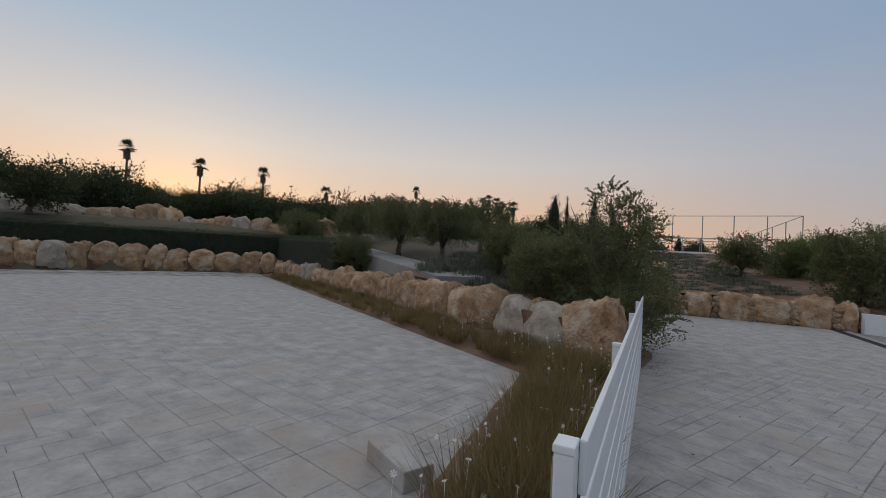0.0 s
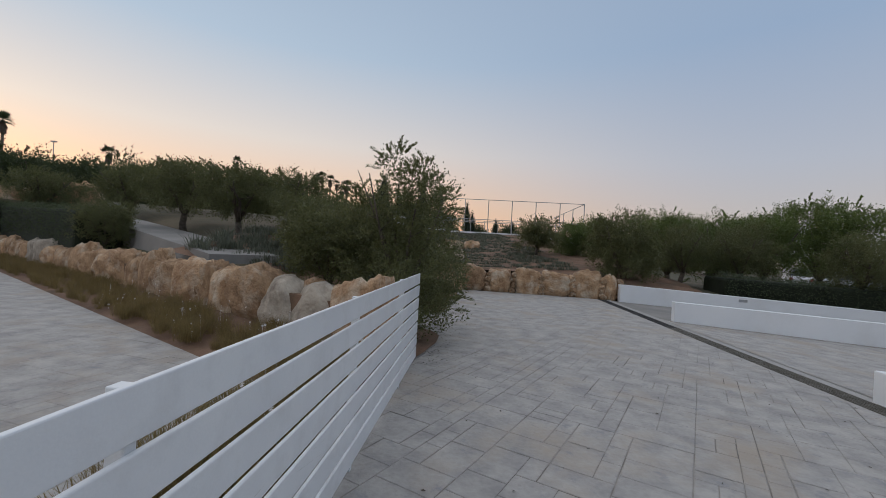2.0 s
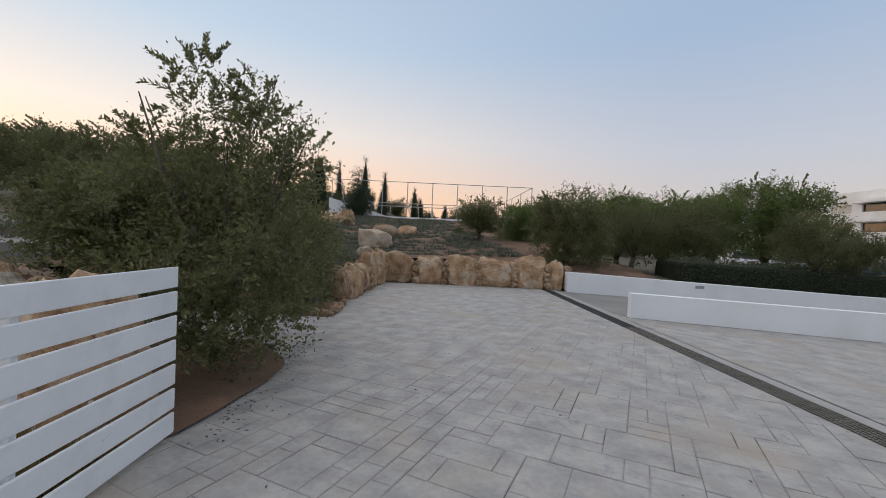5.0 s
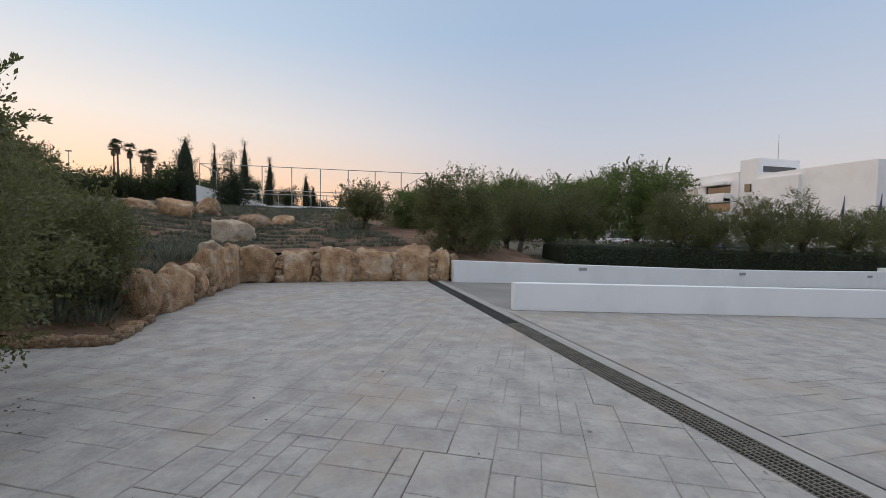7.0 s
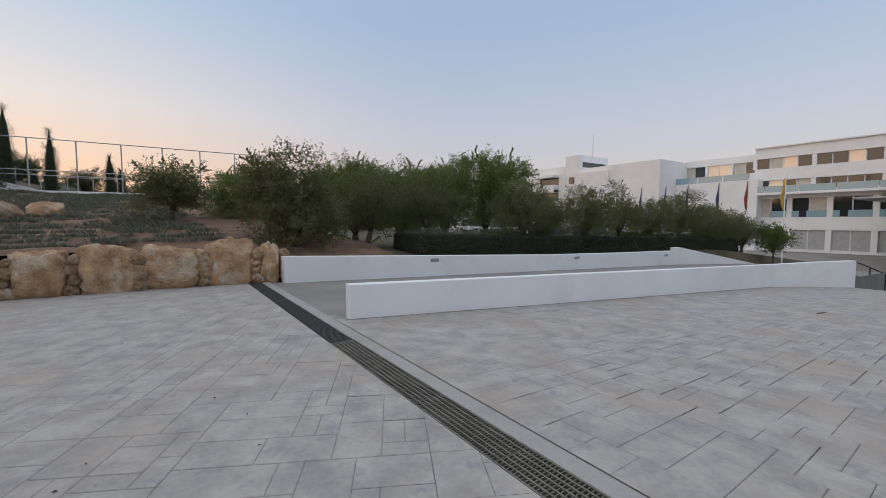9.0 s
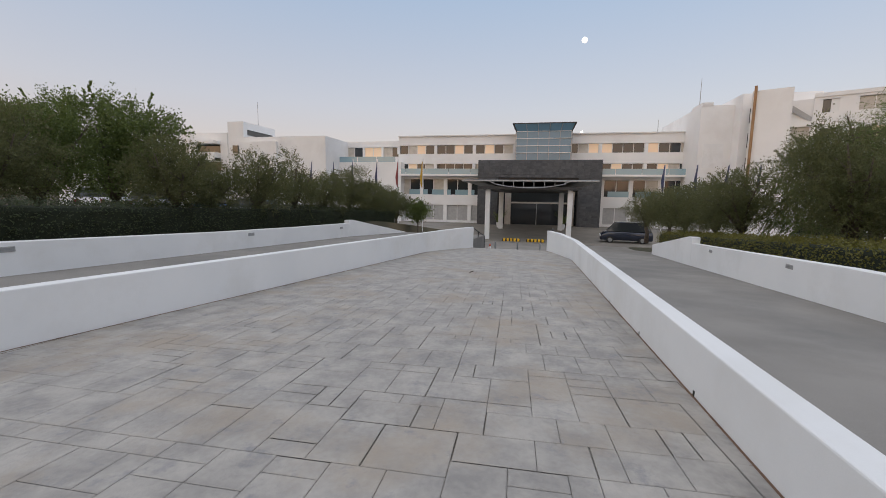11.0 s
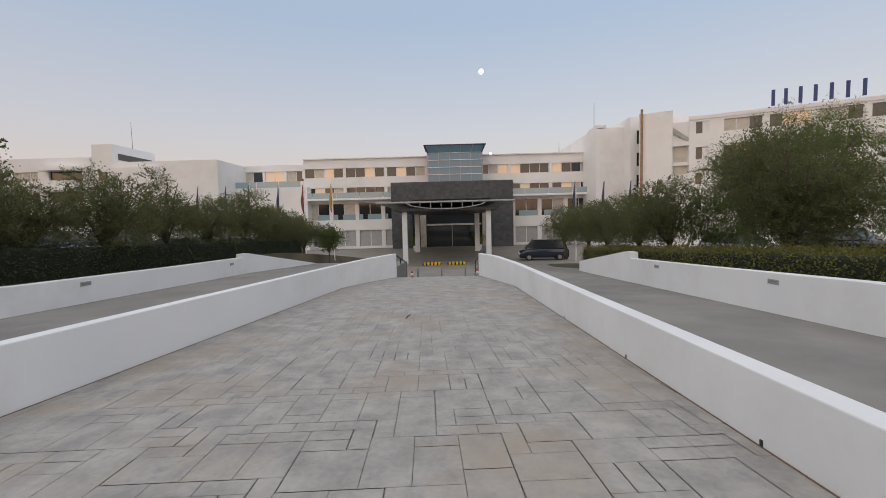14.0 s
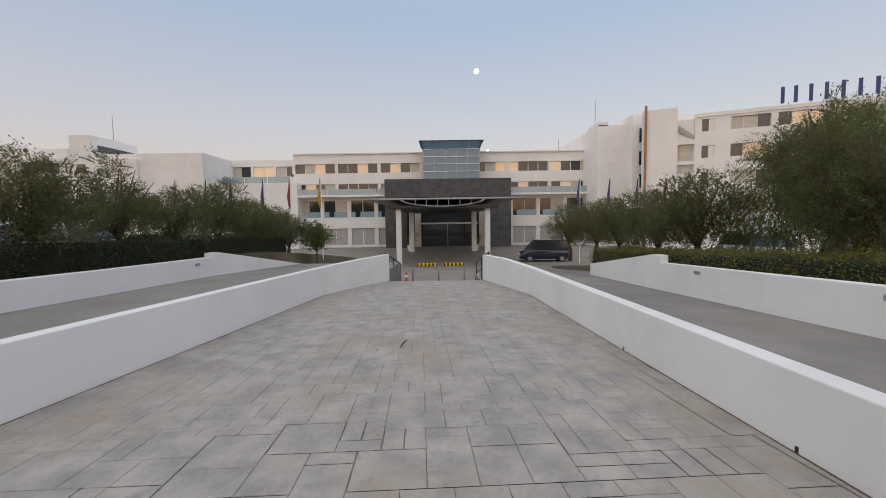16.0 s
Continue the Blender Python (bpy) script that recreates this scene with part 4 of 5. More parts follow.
# slot lights in the outer walls
def slot_light(x, y, z, side):
    root = thing("wall_light", "small recessed slot light in the white wall", "wall light", Matrix.Translation((x, y, z)), "wall slot lights")
    part("frame", boxbm(-0.15, -0.012, -0.05, 0.15, 0.012, 0.05, bevel=0.004), root, mat=M_SHUTTER)
    for k in range(3):
        part("louvre", boxbm(-0.13, -0.018 if side < 0 else 0.006, -0.035 + k * 0.025, 0.13, -0.006 if side < 0 else 0.018, -0.02 + k * 0.025), root, mat=M_STEEL)


for x, z in ((9.18, 0.3), (15.87, 0.03), (22.6, -0.2)):
    slot_light(x, 12.056 + 0.00835 * (x - 4.8), z, -1)
for x, z in ((10.6, 0.12), (14.4, -0.05), (19.6, -0.32)):
    slot_light(x, -2.46 - 0.0602 * (x - 8.6), z, 1)


# ---------------------------------------------------------------- tennis court above the field
court = thing("court_enclosure", "court with white kerb wall and tall mesh fence frame", "court", Matrix.Identity(4))
CX0, CX1, CY0, CY1, CZ = -9.2, 9.6, 38.0, 68.0, 3.42
part("kerb_wall", boxbm(CX0 - 0.2, CY0 - 0.15, CZ - 0.8, CX1 + 0.2, CY0 + 0.15, CZ + 0.05, bevel=0.02), court, "white low kerb wall", mat=M_WHITE)
part("surface", boxbm(CX0, CY0 + 0.15, CZ - 0.5, CX1, CY1, CZ - 0.2), court, mat=M_ASPHALT)
bm = bmesh.new()
vs = [bm.verts.new(p) for p in ((-9.4, 37.8, 3.2), (-9.4, 38.05, 3.2), (-9.4, 38.05, 5.0), (-9.4, 37.8, 5.0), (-4.2, 37.8, 3.2), (-4.2, 38.05, 3.2), (-4.2, 38.05, 3.55), (-4.2, 37.8, 3.55))]
for q in ((0, 1, 2, 3), (7, 6, 5, 4), (0, 3, 7, 4), (3, 2, 6, 7), (2, 1, 5, 6), (1, 0, 4, 5)):
    bm.faces.new([vs[i] for i in q])
part("ramp_wall", bm, court, "white wall sloping down along the court steps", mat=M_WHITE)
nx = 8
for k in range(nx + 1):
    x = CX0 + (CX1 - CX0) * k / nx
    part("post", tube(bmesh.new(), [(x, CY0, CZ - 0.3), (x, CY0, 6.75)], 0.04, 8), court, mat=M_STEEL)
    part("post", tube(bmesh.new(), [(x, CY1, CZ - 0.3), (x, CY1, 6.75)], 0.05, 8), court, mat=M_STEEL)
for k in range(1, 6):
    for x in (CX0, CX1):
        y = CY0 + (CY1 - CY0) * k / 6
        part("post", tube(bmesh.new(), [(x, y, CZ - 0.3), (x, y, 6.75)], 0.045, 8), court, mat=M_STEEL)
for z in (6.75, 4.75, 4.45):
    part("rail", tube(bmesh.new(), [(CX0, CY0, z), (CX1, CY0, z)], 0.032, 6), court, mat=M_STEEL)
    part("rail", tube(bmesh.new(), [(CX0, CY1, z), (CX1, CY1, z)], 0.035, 6), court, mat=M_STEEL)
    for x in (CX0, CX1):
        part("rail", tube(bmesh.new(), [(x, CY0, z), (x, CY1, z)], 0.032, 6), court, mat=M_STEEL)


# ---------------------------------------------------------------- cypresses, palms, hill growth
def cypress(m, height, radius, seed, label="slim dark cypress tree"):
    root = thing("cypress_tree", label, "tree", m, "cypresses by the court")
    part("trunk", tube(bmesh.new(), [(0, 0, -0.3), (0, 0, height * 0.8)], [0.14, 0.03], 7), root, mat=M_BARK)
    blobs = []
    n = 9
    for k in range(n):
        f = k / (n - 1)
        r = radius * (0.7 + 0.45 * math.sin(f * 3.1)) * (1 - 0.8 * f ** 2)
        blobs.append((0, 0, 0.5 + f * (height - 1.0), max(r, 0.12), 1.6))
    # added filler inside the crown; its dark colour stands for inner shade
    part("shade_core", tube(bmesh.new(), [(0, 0, 0.3), (0, 0, height * 0.3), (0, 0, height * 0.7), (0, 0, height * 0.95)], [radius * 0.6, radius * 0.75, radius * 0.5, 0.03], 9), root, mat=M_SHADE_CORE)
    part("crown", crown_mesh("crown", M_CYP, blobs, 9500, 0.1, seed, 0.24, -1.3, 0.5), root)
    return root


for x, y, h, r, lab in ((-11.8, 43.2, 6.6, 1.0, "broad dark cypress tree beside the court"), (-13.2, 58.4, 8.6, 0.45, "slim dark cypress tree"), (-8.5, 52.0, 8.1, 0.6, "slim dark cypress tree"), (-6.9, 59.6, 7.7, 0.55, "slim dark cypress tree"),
                        (-3.0, 70.0, 6.8, 0.7, "slim dark cypress tree"), (-2.0, 71.5, 5.2, 0.6, "slim dark cypress tree"), (-9.0, 72, 6.0, 0.6, "slim dark cypress tree"), (-11.0, 75, 5.6, 0.6, "slim dark cypress tree"), (2.5, 78, 4.6, 0.6, "slim dark cypress tree"), (6.0, 80, 4.4, 0.6, "slim dark cypress tree")):
    cypress(at(x, y, 3.4), h, r, int(61 + x * 3 + y), lab)
fir = thing("fir_tree", "layered dark conifer beside the court", "tree", at(-6.3, 35.6, 2.9))
part("trunk", tube(bmesh.new(), [(0, 0, -0.3), (0, 0, 4.2)], [0.12, 0.02], 7), fir, mat=M_BARK)
part("crown", crown_mesh("crown", M_CYP, [(0, 0, 0.6 + 0.5 * k, 1.15 * (1 - k / 8.3), 0.25) for k in range(8)], 9000, 0.13, 67, 0.25, 0.0, 0.1), fir)


def palm(m, height, label, seed, kind=0):
    """A fan palm: a slim trunk, a skirt of dead leaves, a burst of fans."""
    rnd = random.Random(seed)
    root = thing("palm_tree", label, "palm", m, "palms on the skyline")
    part("trunk", tube(bmesh.new(), [(0, 0, -1.0), (0.1, 0, height * 0.5), (0, 0.1, height)], [0.28, 0.2, 0.17], 8), root, mat=M_PALMBARK)
    v, f = [], []
    for k in range(46):
        a = rnd.uniform(0, math.tau)
        el = rnd.uniform(-0.6, 1.3)
        d = Vector((math.cos(a) * math.cos(el), math.sin(a) * math.cos(el), math.sin(el)))
        s = Vector((-math.sin(a), math.cos(a), 0))
        L = rnd.uniform(1.2, 1.7)
        c = Vector((0, 0, height)) + d * L * 0.45
        n = d.cross(s)
        for q in range(9):
            b = (q - 4) * 0.26
            e = c + (d * math.cos(b) + s * math.sin(b)) * L * 0.62 + Vector((0, 0, -0.14 * abs(q - 4) * 0.3))
            w = (s * math.cos(b) - d * math.sin(b)) * 0.055
            i = len(v)
            v += [c, c.lerp(e, 0.55) + w, e, c.lerp(e, 0.55) - w]
            f += [(i, i + 1, i + 2, i + 3)]
        i = len(v)
        v += [Vector((0, 0, height)) + s * 0.02, Vector((0, 0, height)) - s * 0.02, c]
        f += [(i, i + 1, i + 2)]
    part("fronds", raw("fronds", v, f, M_PALM), root)
    sk, sf = [], []
    for k in range(160):
        a, z = rnd.uniform(0, math.tau), height - rnd.uniform(0.1, 1.5)
        p = Vector((math.cos(a) * 0.2, math.sin(a) * 0.2, z))
        e = p + Vector((math.cos(a) * rnd.uniform(0.2, 0.5), math.sin(a) * rnd.uniform(0.2, 0.5), -0.7))
        s = Vector((-math.sin(a), math.cos(a), 0)) * 0.1
        i = len(sk)
        sk += [p - s * .3, p + s * .3, e + s, e - s]
        sf += [(i, i + 1, i + 2, i + 3)]
    part("dead_leaves", raw("dead_leaves", sk, sf, M_PALMBARK), root)
    return root


def polar(az, d):
    """A place d metres off on a bearing from the gate."""
    return -1.2 + d * math.sin(radians(az)), -5.8 + d * math.cos(radians(az))


for k, (az, d, top) in enumerate(((-64.8, 92, 0.192), (-57.8, 92, 0.178), (-50.9, 95, 0.178), (-43.1, 100, 0.151), (-31.1, 125, 0.168), (-21.8, 150, 0.150), (-18.4, 115, 0.128), (-19.2, 138, 0.142), (-25.5, 105, 0.112))):
    x, y = polar(az, d)
    z = hill(x, y)
    h = 1.66 + top * d - z - 1.0
    palm(at(x, y, z), max(2.0, h), "tall fan palm on the skyline", 80 + k)

for k, (x, y, top) in enumerate(((-43.7, 104.9, 20.3), (-41.6, 105.5, 19.6), (-30.0, 84.5, 15.2))):
    z = hill(x, y)
    palm(at(x, y, z), max(2.0, top - z - 1.0), "tall fan palm on the skyline", 95 + k)
bush = tree("hill_tree", "dark rounded olive tree on the hillside", "tree", at(*polar(-72, 40)), M_HEDGE, 3.4, 0.4, 2.6, 8500, 0.17, 90, group="trees on the hillside", hollow=0.3, narrow=0.24, shoots=70)
hr = random.Random(44)
for k in range(260):
    az = hr.uniform(-92, -8)
    d = hr.choice((hr.uniform(50, 60), hr.uniform(50, 75), hr.uniform(58, 95)))
    x, y = polar(az, d)
    if -12 < x < 13 and 30 < y < 72 or y < -8:
        continue
    low = 0.82 if -0.62 < math.atan2(x - 2.1, y - 1.27) < -0.22 else 1.0
    copy_thing(bush, at(x, y, hill(x, y) - 0.3, hr.uniform(0, 360), (s := low * hr.uniform(0.8, 1.3) * (1.12 if az < -36 else 0.9)), s * hr.uniform(0.85, 1.1)))
grey = tree("olive_tree", "spreading olive tree on the bank above the stone wall", "tree", at(*polar(-33, 23)), M_OLIVE, 3.0, 0.8, 2.0, 22000, 0.065, 91, group="olives on the bank", hollow=0.25)
for az, d, s in ((-27.0, 20.5, 0.95), (-22.0, 24, 1.0), (-39, 30, 1.05), (-34, 34, 1.1), (-28, 33, 1.0), (-46, 34, 1.0), (-24, 44, 1.1)):
    x, y = polar(az, d)
    copy_thing(grey, at(x, y, hill(x, y) - 0.2, hr.uniform(0, 360), s, s * 1.08))
for az, d, s in ((4, 95, 1.2), (8, 90, 1.1), (12, 85, 1.2), (16, 70, 1.3), (20, 66, 1.3), (24, 60, 1.3), (28, 60, 1.2), (0, 100, 1.2), (-4, 100, 1.2)):
    x, y = polar(az, d)
    copy_thing(bush, at(x, y, hill(x, y) - 0.3, hr.uniform(0, 360), s))

# pale concrete path climbing the bank
pv, pf = [], []
for k in range(31):
    f = k / 30
    x, y = -6.9 - 15.7 * f, 6.9 + 11.3 * f
    for s in (-1.0, 1.0):
        qx, qy = x + s * 0.95 * 0.585, y + s * 0.95 * 0.81
        z = max(hill(qx, qy) + 0.1, hill(x, y) + 0.1, 1.1 + 1.45 * f)
        pv += [(qx, qy, z), (qx + s * 0.05, qy + s * 0.07, z - 0.7)]
    if k:
        a = 4 * k
        pf += [(a - 4, a - 2, a + 2, a), (a - 3, a - 4, a, a + 1), (a - 2, a - 1, a + 3, a + 2)]
pf.append((1, 0, 2, 3))
path = part("path", raw("path", pv, pf, M_ASPHALT))
tagged(path, "pale concrete path climbing the planted bank", "path", kind="structure")


# ---------------------------------------------------------------- the hotel
hotel = thing("hotel_building", "long white four-storey hotel with ribbon windows", "building", Matrix.Identity(4))
FX = 71.6
wrnd = random.Random(17)


def wall_box(*a, mat=None, name="wall", label=""):
    return part(name, boxbm(*a), hotel, label, mat=mat or M_WHITE_H)


def ribbon(x, y0, y1, z0, z1, bay, pier, panes, lit=0.0, curtain=0.3, frame=0.08, fill=None, depth=0.35, piers=True):
    """A band of windows between piers on a facade that looks towards -x."""
    n = max(1, round((y1 - y0) / bay))
    b = (y1 - y0) / n
    for k in range(n):
        a = y0 + k * b
        if piers:
            wall_box(x, a - pier / 2, z0, x + depth, a + pier / 2, z1, name="pier")
        pw = (b - pier) / panes
        for q in range(panes):
            c0, c1 = a + pier / 2 + q * pw, a + pier / 2 + (q + 1) * pw
            r = wrnd.random()
            mat = fill or (M_PEACH if r < lit else M_CURTAIN if r < lit + curtain else M_GLASS)
            win = part("window", boxbm(x + depth - 0.1, c0 + frame / 2, z0 + frame / 2, x + depth - 0.06, c1 - frame / 2, z1 - frame / 2), hotel, mat=mat)
            part("frame", boxbm(x + depth - 0.14, c0, z0, x + depth - 0.04, c0 + frame, z1), win, mat=M_WHITE_H)
    if piers:
        wall_box(x, y1 - pier / 2, z0, x + depth, y1 + pier / 2, z1, name="pier")


def bands(x, y0, y1, levels, depth=0.35):
    for z0, z1 in levels:
        wall_box(x - 0.02, y0, z0, x + depth, y1, z1)


# main front: body, bands and four rows of windows
Y0, Y1 = -19.0, 26.0
wall_box(FX + 0.33, Y0, HOTEL_Z - 0.3, FX + 13, Y1, 11.0)
bands(FX, Y0, Y1, ((HOTEL_Z - 0.3, -2.3), (0.25, 1.9), (4.45, 5.55), (6.95, 8.55), (9.95, 11.4)))
wall_box(FX - 0.3, Y0, 11.35, FX + 13, Y1, 11.5, name="parapet")
ribbon(FX, Y0, Y1, 8.55, 9.95, 6.45, 0.45, 4, 0.34, 0.2)
ribbon(FX, Y0, Y1, 5.55, 6.95, 6.45, 0.45, 4, 0.2, 0.15)
ribbon(FX, Y0, Y1, 1.9, 4.45, 3.95, 0.55, 2, 0.0, 0.25)
ribbon(FX, Y0, Y1, -2.3, 0.25, 3.95, 0.55, 2, 0.0, 0.0, fill=M_SHUTTER)
# terrace ledge with a glass balustrade
wall_box(FX - 1.7, Y0, 4.9, FX, Y1 - 1.0, 5.2, name="ledge")
for k in range(14):
    a = Y0 + k * 3.6
    part("balustrade", boxbm(FX - 1.65, a, 5.2, FX - 1.63, a + 3.54, 6.05), hotel, "pale blue glass balustrade panel", mat=M_RAIL)
for k in range(11):
    a = Y0 + k * 3.95
    part("balustrade", boxbm(FX + 0.02, a + 0.35, 1.9, FX + 0.04, a + 3.55, 2.75), hotel, mat=M_RAIL)

# left part, set back and forward
wall_box(FX + 2.0, 26.0, HOTEL_Z - 0.3, FX + 13, 37.0, 10.6)
bands(FX + 1.6, 26.0, 36.5, ((7.1, 8.3), (9.9, 10.9)))
ribbon(FX + 1.6, 26.0, 36.5, 8.3, 9.9, 3.5, 0.35, 2, 0.2, 0.3)
wall_box(FX - 1.7, 25.0, HOTEL_Z - 0.3, FX + 2.0, 36.0, 7.1)
for k in range(3):
    part("balustrade", boxbm(FX - 1.6, 26 + k * 3.4, 7.1, FX - 1.58, 29.3 + k * 3.4, 8.0), hotel, mat=M_RAIL)
WX = 65.2
wall_box(WX, 36.0, HOTEL_Z - 0.3, 84, 51.0, 10.8)
wall_box(WX - 0.6, 44.5, HOTEL_Z - 0.3, WX + 2, 51.2, 10.0)
wall_box(WX + 0.2, 51.0, HOTEL_Z - 0.3, 74, 54.0, 13.4, name="penthouse")
wall_box(WX + 0.36, 54.0, HOTEL_Z - 0.3, 84, 92.0, 11.0)
part("slot_window", boxbm(WX + 1.2, 50.94, 11.3, WX + 8.0, 51.02, 12.2), hotel, mat=M_GLASS)
bands(WX, 54.0, 92.0, ((HOTEL_Z - 0.3, 1.9), (3.6, 5.3), (6.9, 8.3), (9.7, 11.6)))
for z0, z1 in ((8.3, 9.7), (5.3, 6.9), (1.9, 3.6)):
    ribbon(WX, 61.0, 92.0, z0, z1, 5.2, 1.6, 3, 0.12, 0.45)
    wall_box(WX, 54.0, z0, WX + 0.35, 55.4, z1)
    wall_box(WX - 1.4, 55.4, z0 - 1.5, WX + 0.3, 60.6, z0, name="balcony")
    wall_box(WX - 1.5, 55.4, z1, WX + 0.3, 60.6, z1 + 0.5, name="balcony_roof")
    part("balcony_opening", boxbm(WX + 0.28, 55.5, z0, WX + 0.32, 60.5, z1), hotel, mat=M_GLASS)
for z in (8.3, 4.4):
    part("window", boxbm(WX - 0.02, 52.0, z, WX + 0.22, 53.0, z + 1.2), hotel, mat=M_GLASS)
part("window", boxbm(WX - 0.66, 46.2, 3.4, WX - 0.58, 47.2, 4.6), hotel, mat=M_GLASS)
part("window", boxbm(WX - 0.66, 44.9, 3.4, WX - 0.58, 45.7, 4.6), hotel, mat=M_GLASS)

# right part: stepped blocks and the long angled wing
wall_box(66.0, -21.5, HOTEL_Z - 0.3, 84, -17.6, 13.9)
wall_box(64.0, -30.0, HOTEL_Z - 0.3, 84, -21.5, 14.8)
wall_box(66.0, -19.0, 13.8, 70, -17.7, 14.3, name="parapet")
part("blank_panel", boxbm(65.94, -20.6, 5.9, 66.02, -18.2, 9.0), hotel, mat=M_WHITE)
for z in (6.2, 9.2, 12.2):
    part("window", boxbm(63.94, -23.4, z - 1.0, 64.02, -22.4, z + 0.8), hotel, mat=M_GLASS)
wing = Matrix.Translation((57.5, -22.6, 0)) @ Matrix.Rotation(radians(-24.5), 4, "Z")


def wing_box(name, *a, mat=None):
    return part(name, boxbm(*a), hotel, mat=mat or M_WHITE_H, at=wing)


# the wing's own axes: x runs away from its front, y along it towards the sign
wing_box("wall", 0.35, -46, HOTEL_Z - 0.3, 14, 0.0, 12.4)
wing_box("wall", -0.6, -1.0, HOTEL_Z - 0.3, 5, 2.6, 13.7)
for z0, z1 in ((HOTEL_Z - 0.3, 2.0), (3.35, 4.95), (6.3, 7.9), (9.25, 10.85), (12.2, 12.75)):
    wing_box("wall", 0.0, -46, z0, 0.36, -2.75, z1)
for z in (2.0, 4.95, 7.9, 10.85):
    wing_box("wall", 0.0, -3.45, z, 0.36, -2.75, z + 1.35)
    wing_box("window", 0.2, -4.1, z, 0.25, -3.45, z + 1.35, mat=M_GLASS)
    wing_box("shutter", 0.14, -4.75, z, 0.19, -4.1, z + 1.35, mat=M_WHITE)
    wing_box("wall", 0.0, -6.2, z, 0.36, -4.75, z + 1.35)
    y = -6.2
    while y > -45:
        k = wrnd.random()
        for c0, c1, mat in ((y - 1.2, y, M_GLASS if k < 0.7 else M_CURTAIN), (y - 2.4, y - 1.2, M_PEACH if k < 0.5 else M_CURTAIN), (y - 3.6, y - 2.4, M_GLASS if k > 0.4 else M_PEACH)):
            win = wing_box("window", 0.2, c0 + 0.05, z, 0.25, c1, z + 1.3, mat=mat)
            part("frame", boxbm(0.14, c0, z, 0.26, c0 + 0.06, z + 1.35), win, mat=M_WHITE_H)
        wing_box("pier", 0.0, y - 4.2, z, 0.36, y - 3.6, z + 1.35)
        y -= 4.2
# open stair bay with shutters below it
wing_box("wall", 0.0, -2.75, HOTEL_Z - 0.3, 0.36, -1.0, 6.2)
wing_box("shutter", 0.26, -2.6, 6.2, 0.31, -1.2, 7.25, mat=M_CURTAIN)
wing_box("slab", -0.1, -2.75, 7.25, 0.36, -1.0, 7.65)
wing_box("shutter", 0.26, -2.6, 7.65, 0.31, -1.2, 9.55, mat=M_CURTAIN)
wing_box("slab", -0.1, -2.75, 9.55, 0.36, -1.0, 10.05)
bm = bmesh.new()
near, far_side = ([bm.verts.new((x, y, z)) for y, z in ((-1.0, 11.2), (-1.0, 11.9), (-2.7, 10.5), (-2.7, 10.05))] for x in (0.1, 0.2))
bm.faces.new(near)
bm.faces.new(far_side[::-1])
for k in range(4):
    bm.faces.new((near[k], far_side[k], far_side[(k + 1) % 4], near[(k + 1) % 4]))
bmesh.ops.recalc_face_normals(bm, faces=bm.faces[:])
part("stair_side", bm, hotel, mat=M_SHUTTER, at=wing)
wing_box("parapet", -0.1, -46, 12.45, 0.5, -2.75, 12.85)
pipe_ob = part("drain_pipe", tube(bmesh.new(), [(-0.75, 2.3, HOTEL_Z), (-0.75, 2.3, 14.2)], 0.14, 8), hotel, "rusty brown downpipe", mat=M_PIPE, at=wing)
for z in (4.4, 7.6, 10.8):
    part("window", boxbm(63.9, -27.6, z, 64.02, -26.6, z + 1.4), hotel, mat=M_GLASS)

# entrance portal of dark grey cladding
PX = 68.6
portal = thing("entrance_portal", "dark grey stone-clad entrance portal", "portal", Matrix.Identity(4))
part("beam", boxbm(PX, -6.2, 4.6, FX + 0.4, 12.0, 7.25), portal, mat=M_CLAD)
part("jamb", boxbm(PX, 8.9, HOTEL_Z - 0.2, FX + 0.4, 12.0, 4.6), portal, mat=M_CLAD)
part("jamb", boxbm(PX, -6.2, HOTEL_Z - 0.2, FX + 0.4, -3.0, 4.6), portal, mat=M_CLAD)
part("soffit", boxbm(PX + 0.3, -3.0, 4.2, FX + 0.4, 8.9, 4.6), portal, mat=M_BLACKMETAL)
part("recess", boxbm(FX - 0.3, -3.0, HOTEL_Z, FX - 0.1, 8.9, 4.2), portal, mat=M_GLASS)
crng = random.Random(3)
tile_me = finish(boxbm(-0.02, -0.42, -0.2, 0.0, 0.42, 0.2, bevel=0.008), "cladding_panel", M_CLAD)
for r in range(6):
    for c in range(21):
        part("cladding_panel", tile_me, portal, at=Matrix.Translation((PX - crng.uniform(0.0, 0.05), -5.77 + c * 0.866, 4.84 + r * 0.43)))
for side in (10.45, -4.6):
    for r in range(16):
        for c in (-1, 0, 1):
            part("cladding_panel", tile_me, portal, at=Matrix.Translation((PX - crng.uniform(0.0, 0.05), side + c * 0.87, -2.35 + r * 0.43)))
# recessed entrance doors
part("door", boxbm(FX - 0.4, 1.3, HOTEL_Z, FX - 0.32, 4.6, 0.7), portal, mat=M_GLASS)
part("door_post", boxbm(FX - 0.46, 2.9, HOTEL_Z, FX - 0.4, 3.0, 0.7), portal, mat=M_STEEL)
part("transom", boxbm(FX - 0.5, -1.6, 0.7, FX - 0.3, 7.6, 0.95), portal, mat=M_CURTAIN)
for y in (-2.2, 7.4):
    part("pilaster", boxbm(FX - 1.3, y - 0.45, HOTEL_Z, FX - 0.4, y + 0.45, 2.6), portal, mat=M_CURTAIN)

# porch canopy on white columns
porch = thing("porch_canopy", "flat porch canopy on white square columns", "porch", Matrix.Identity(4))
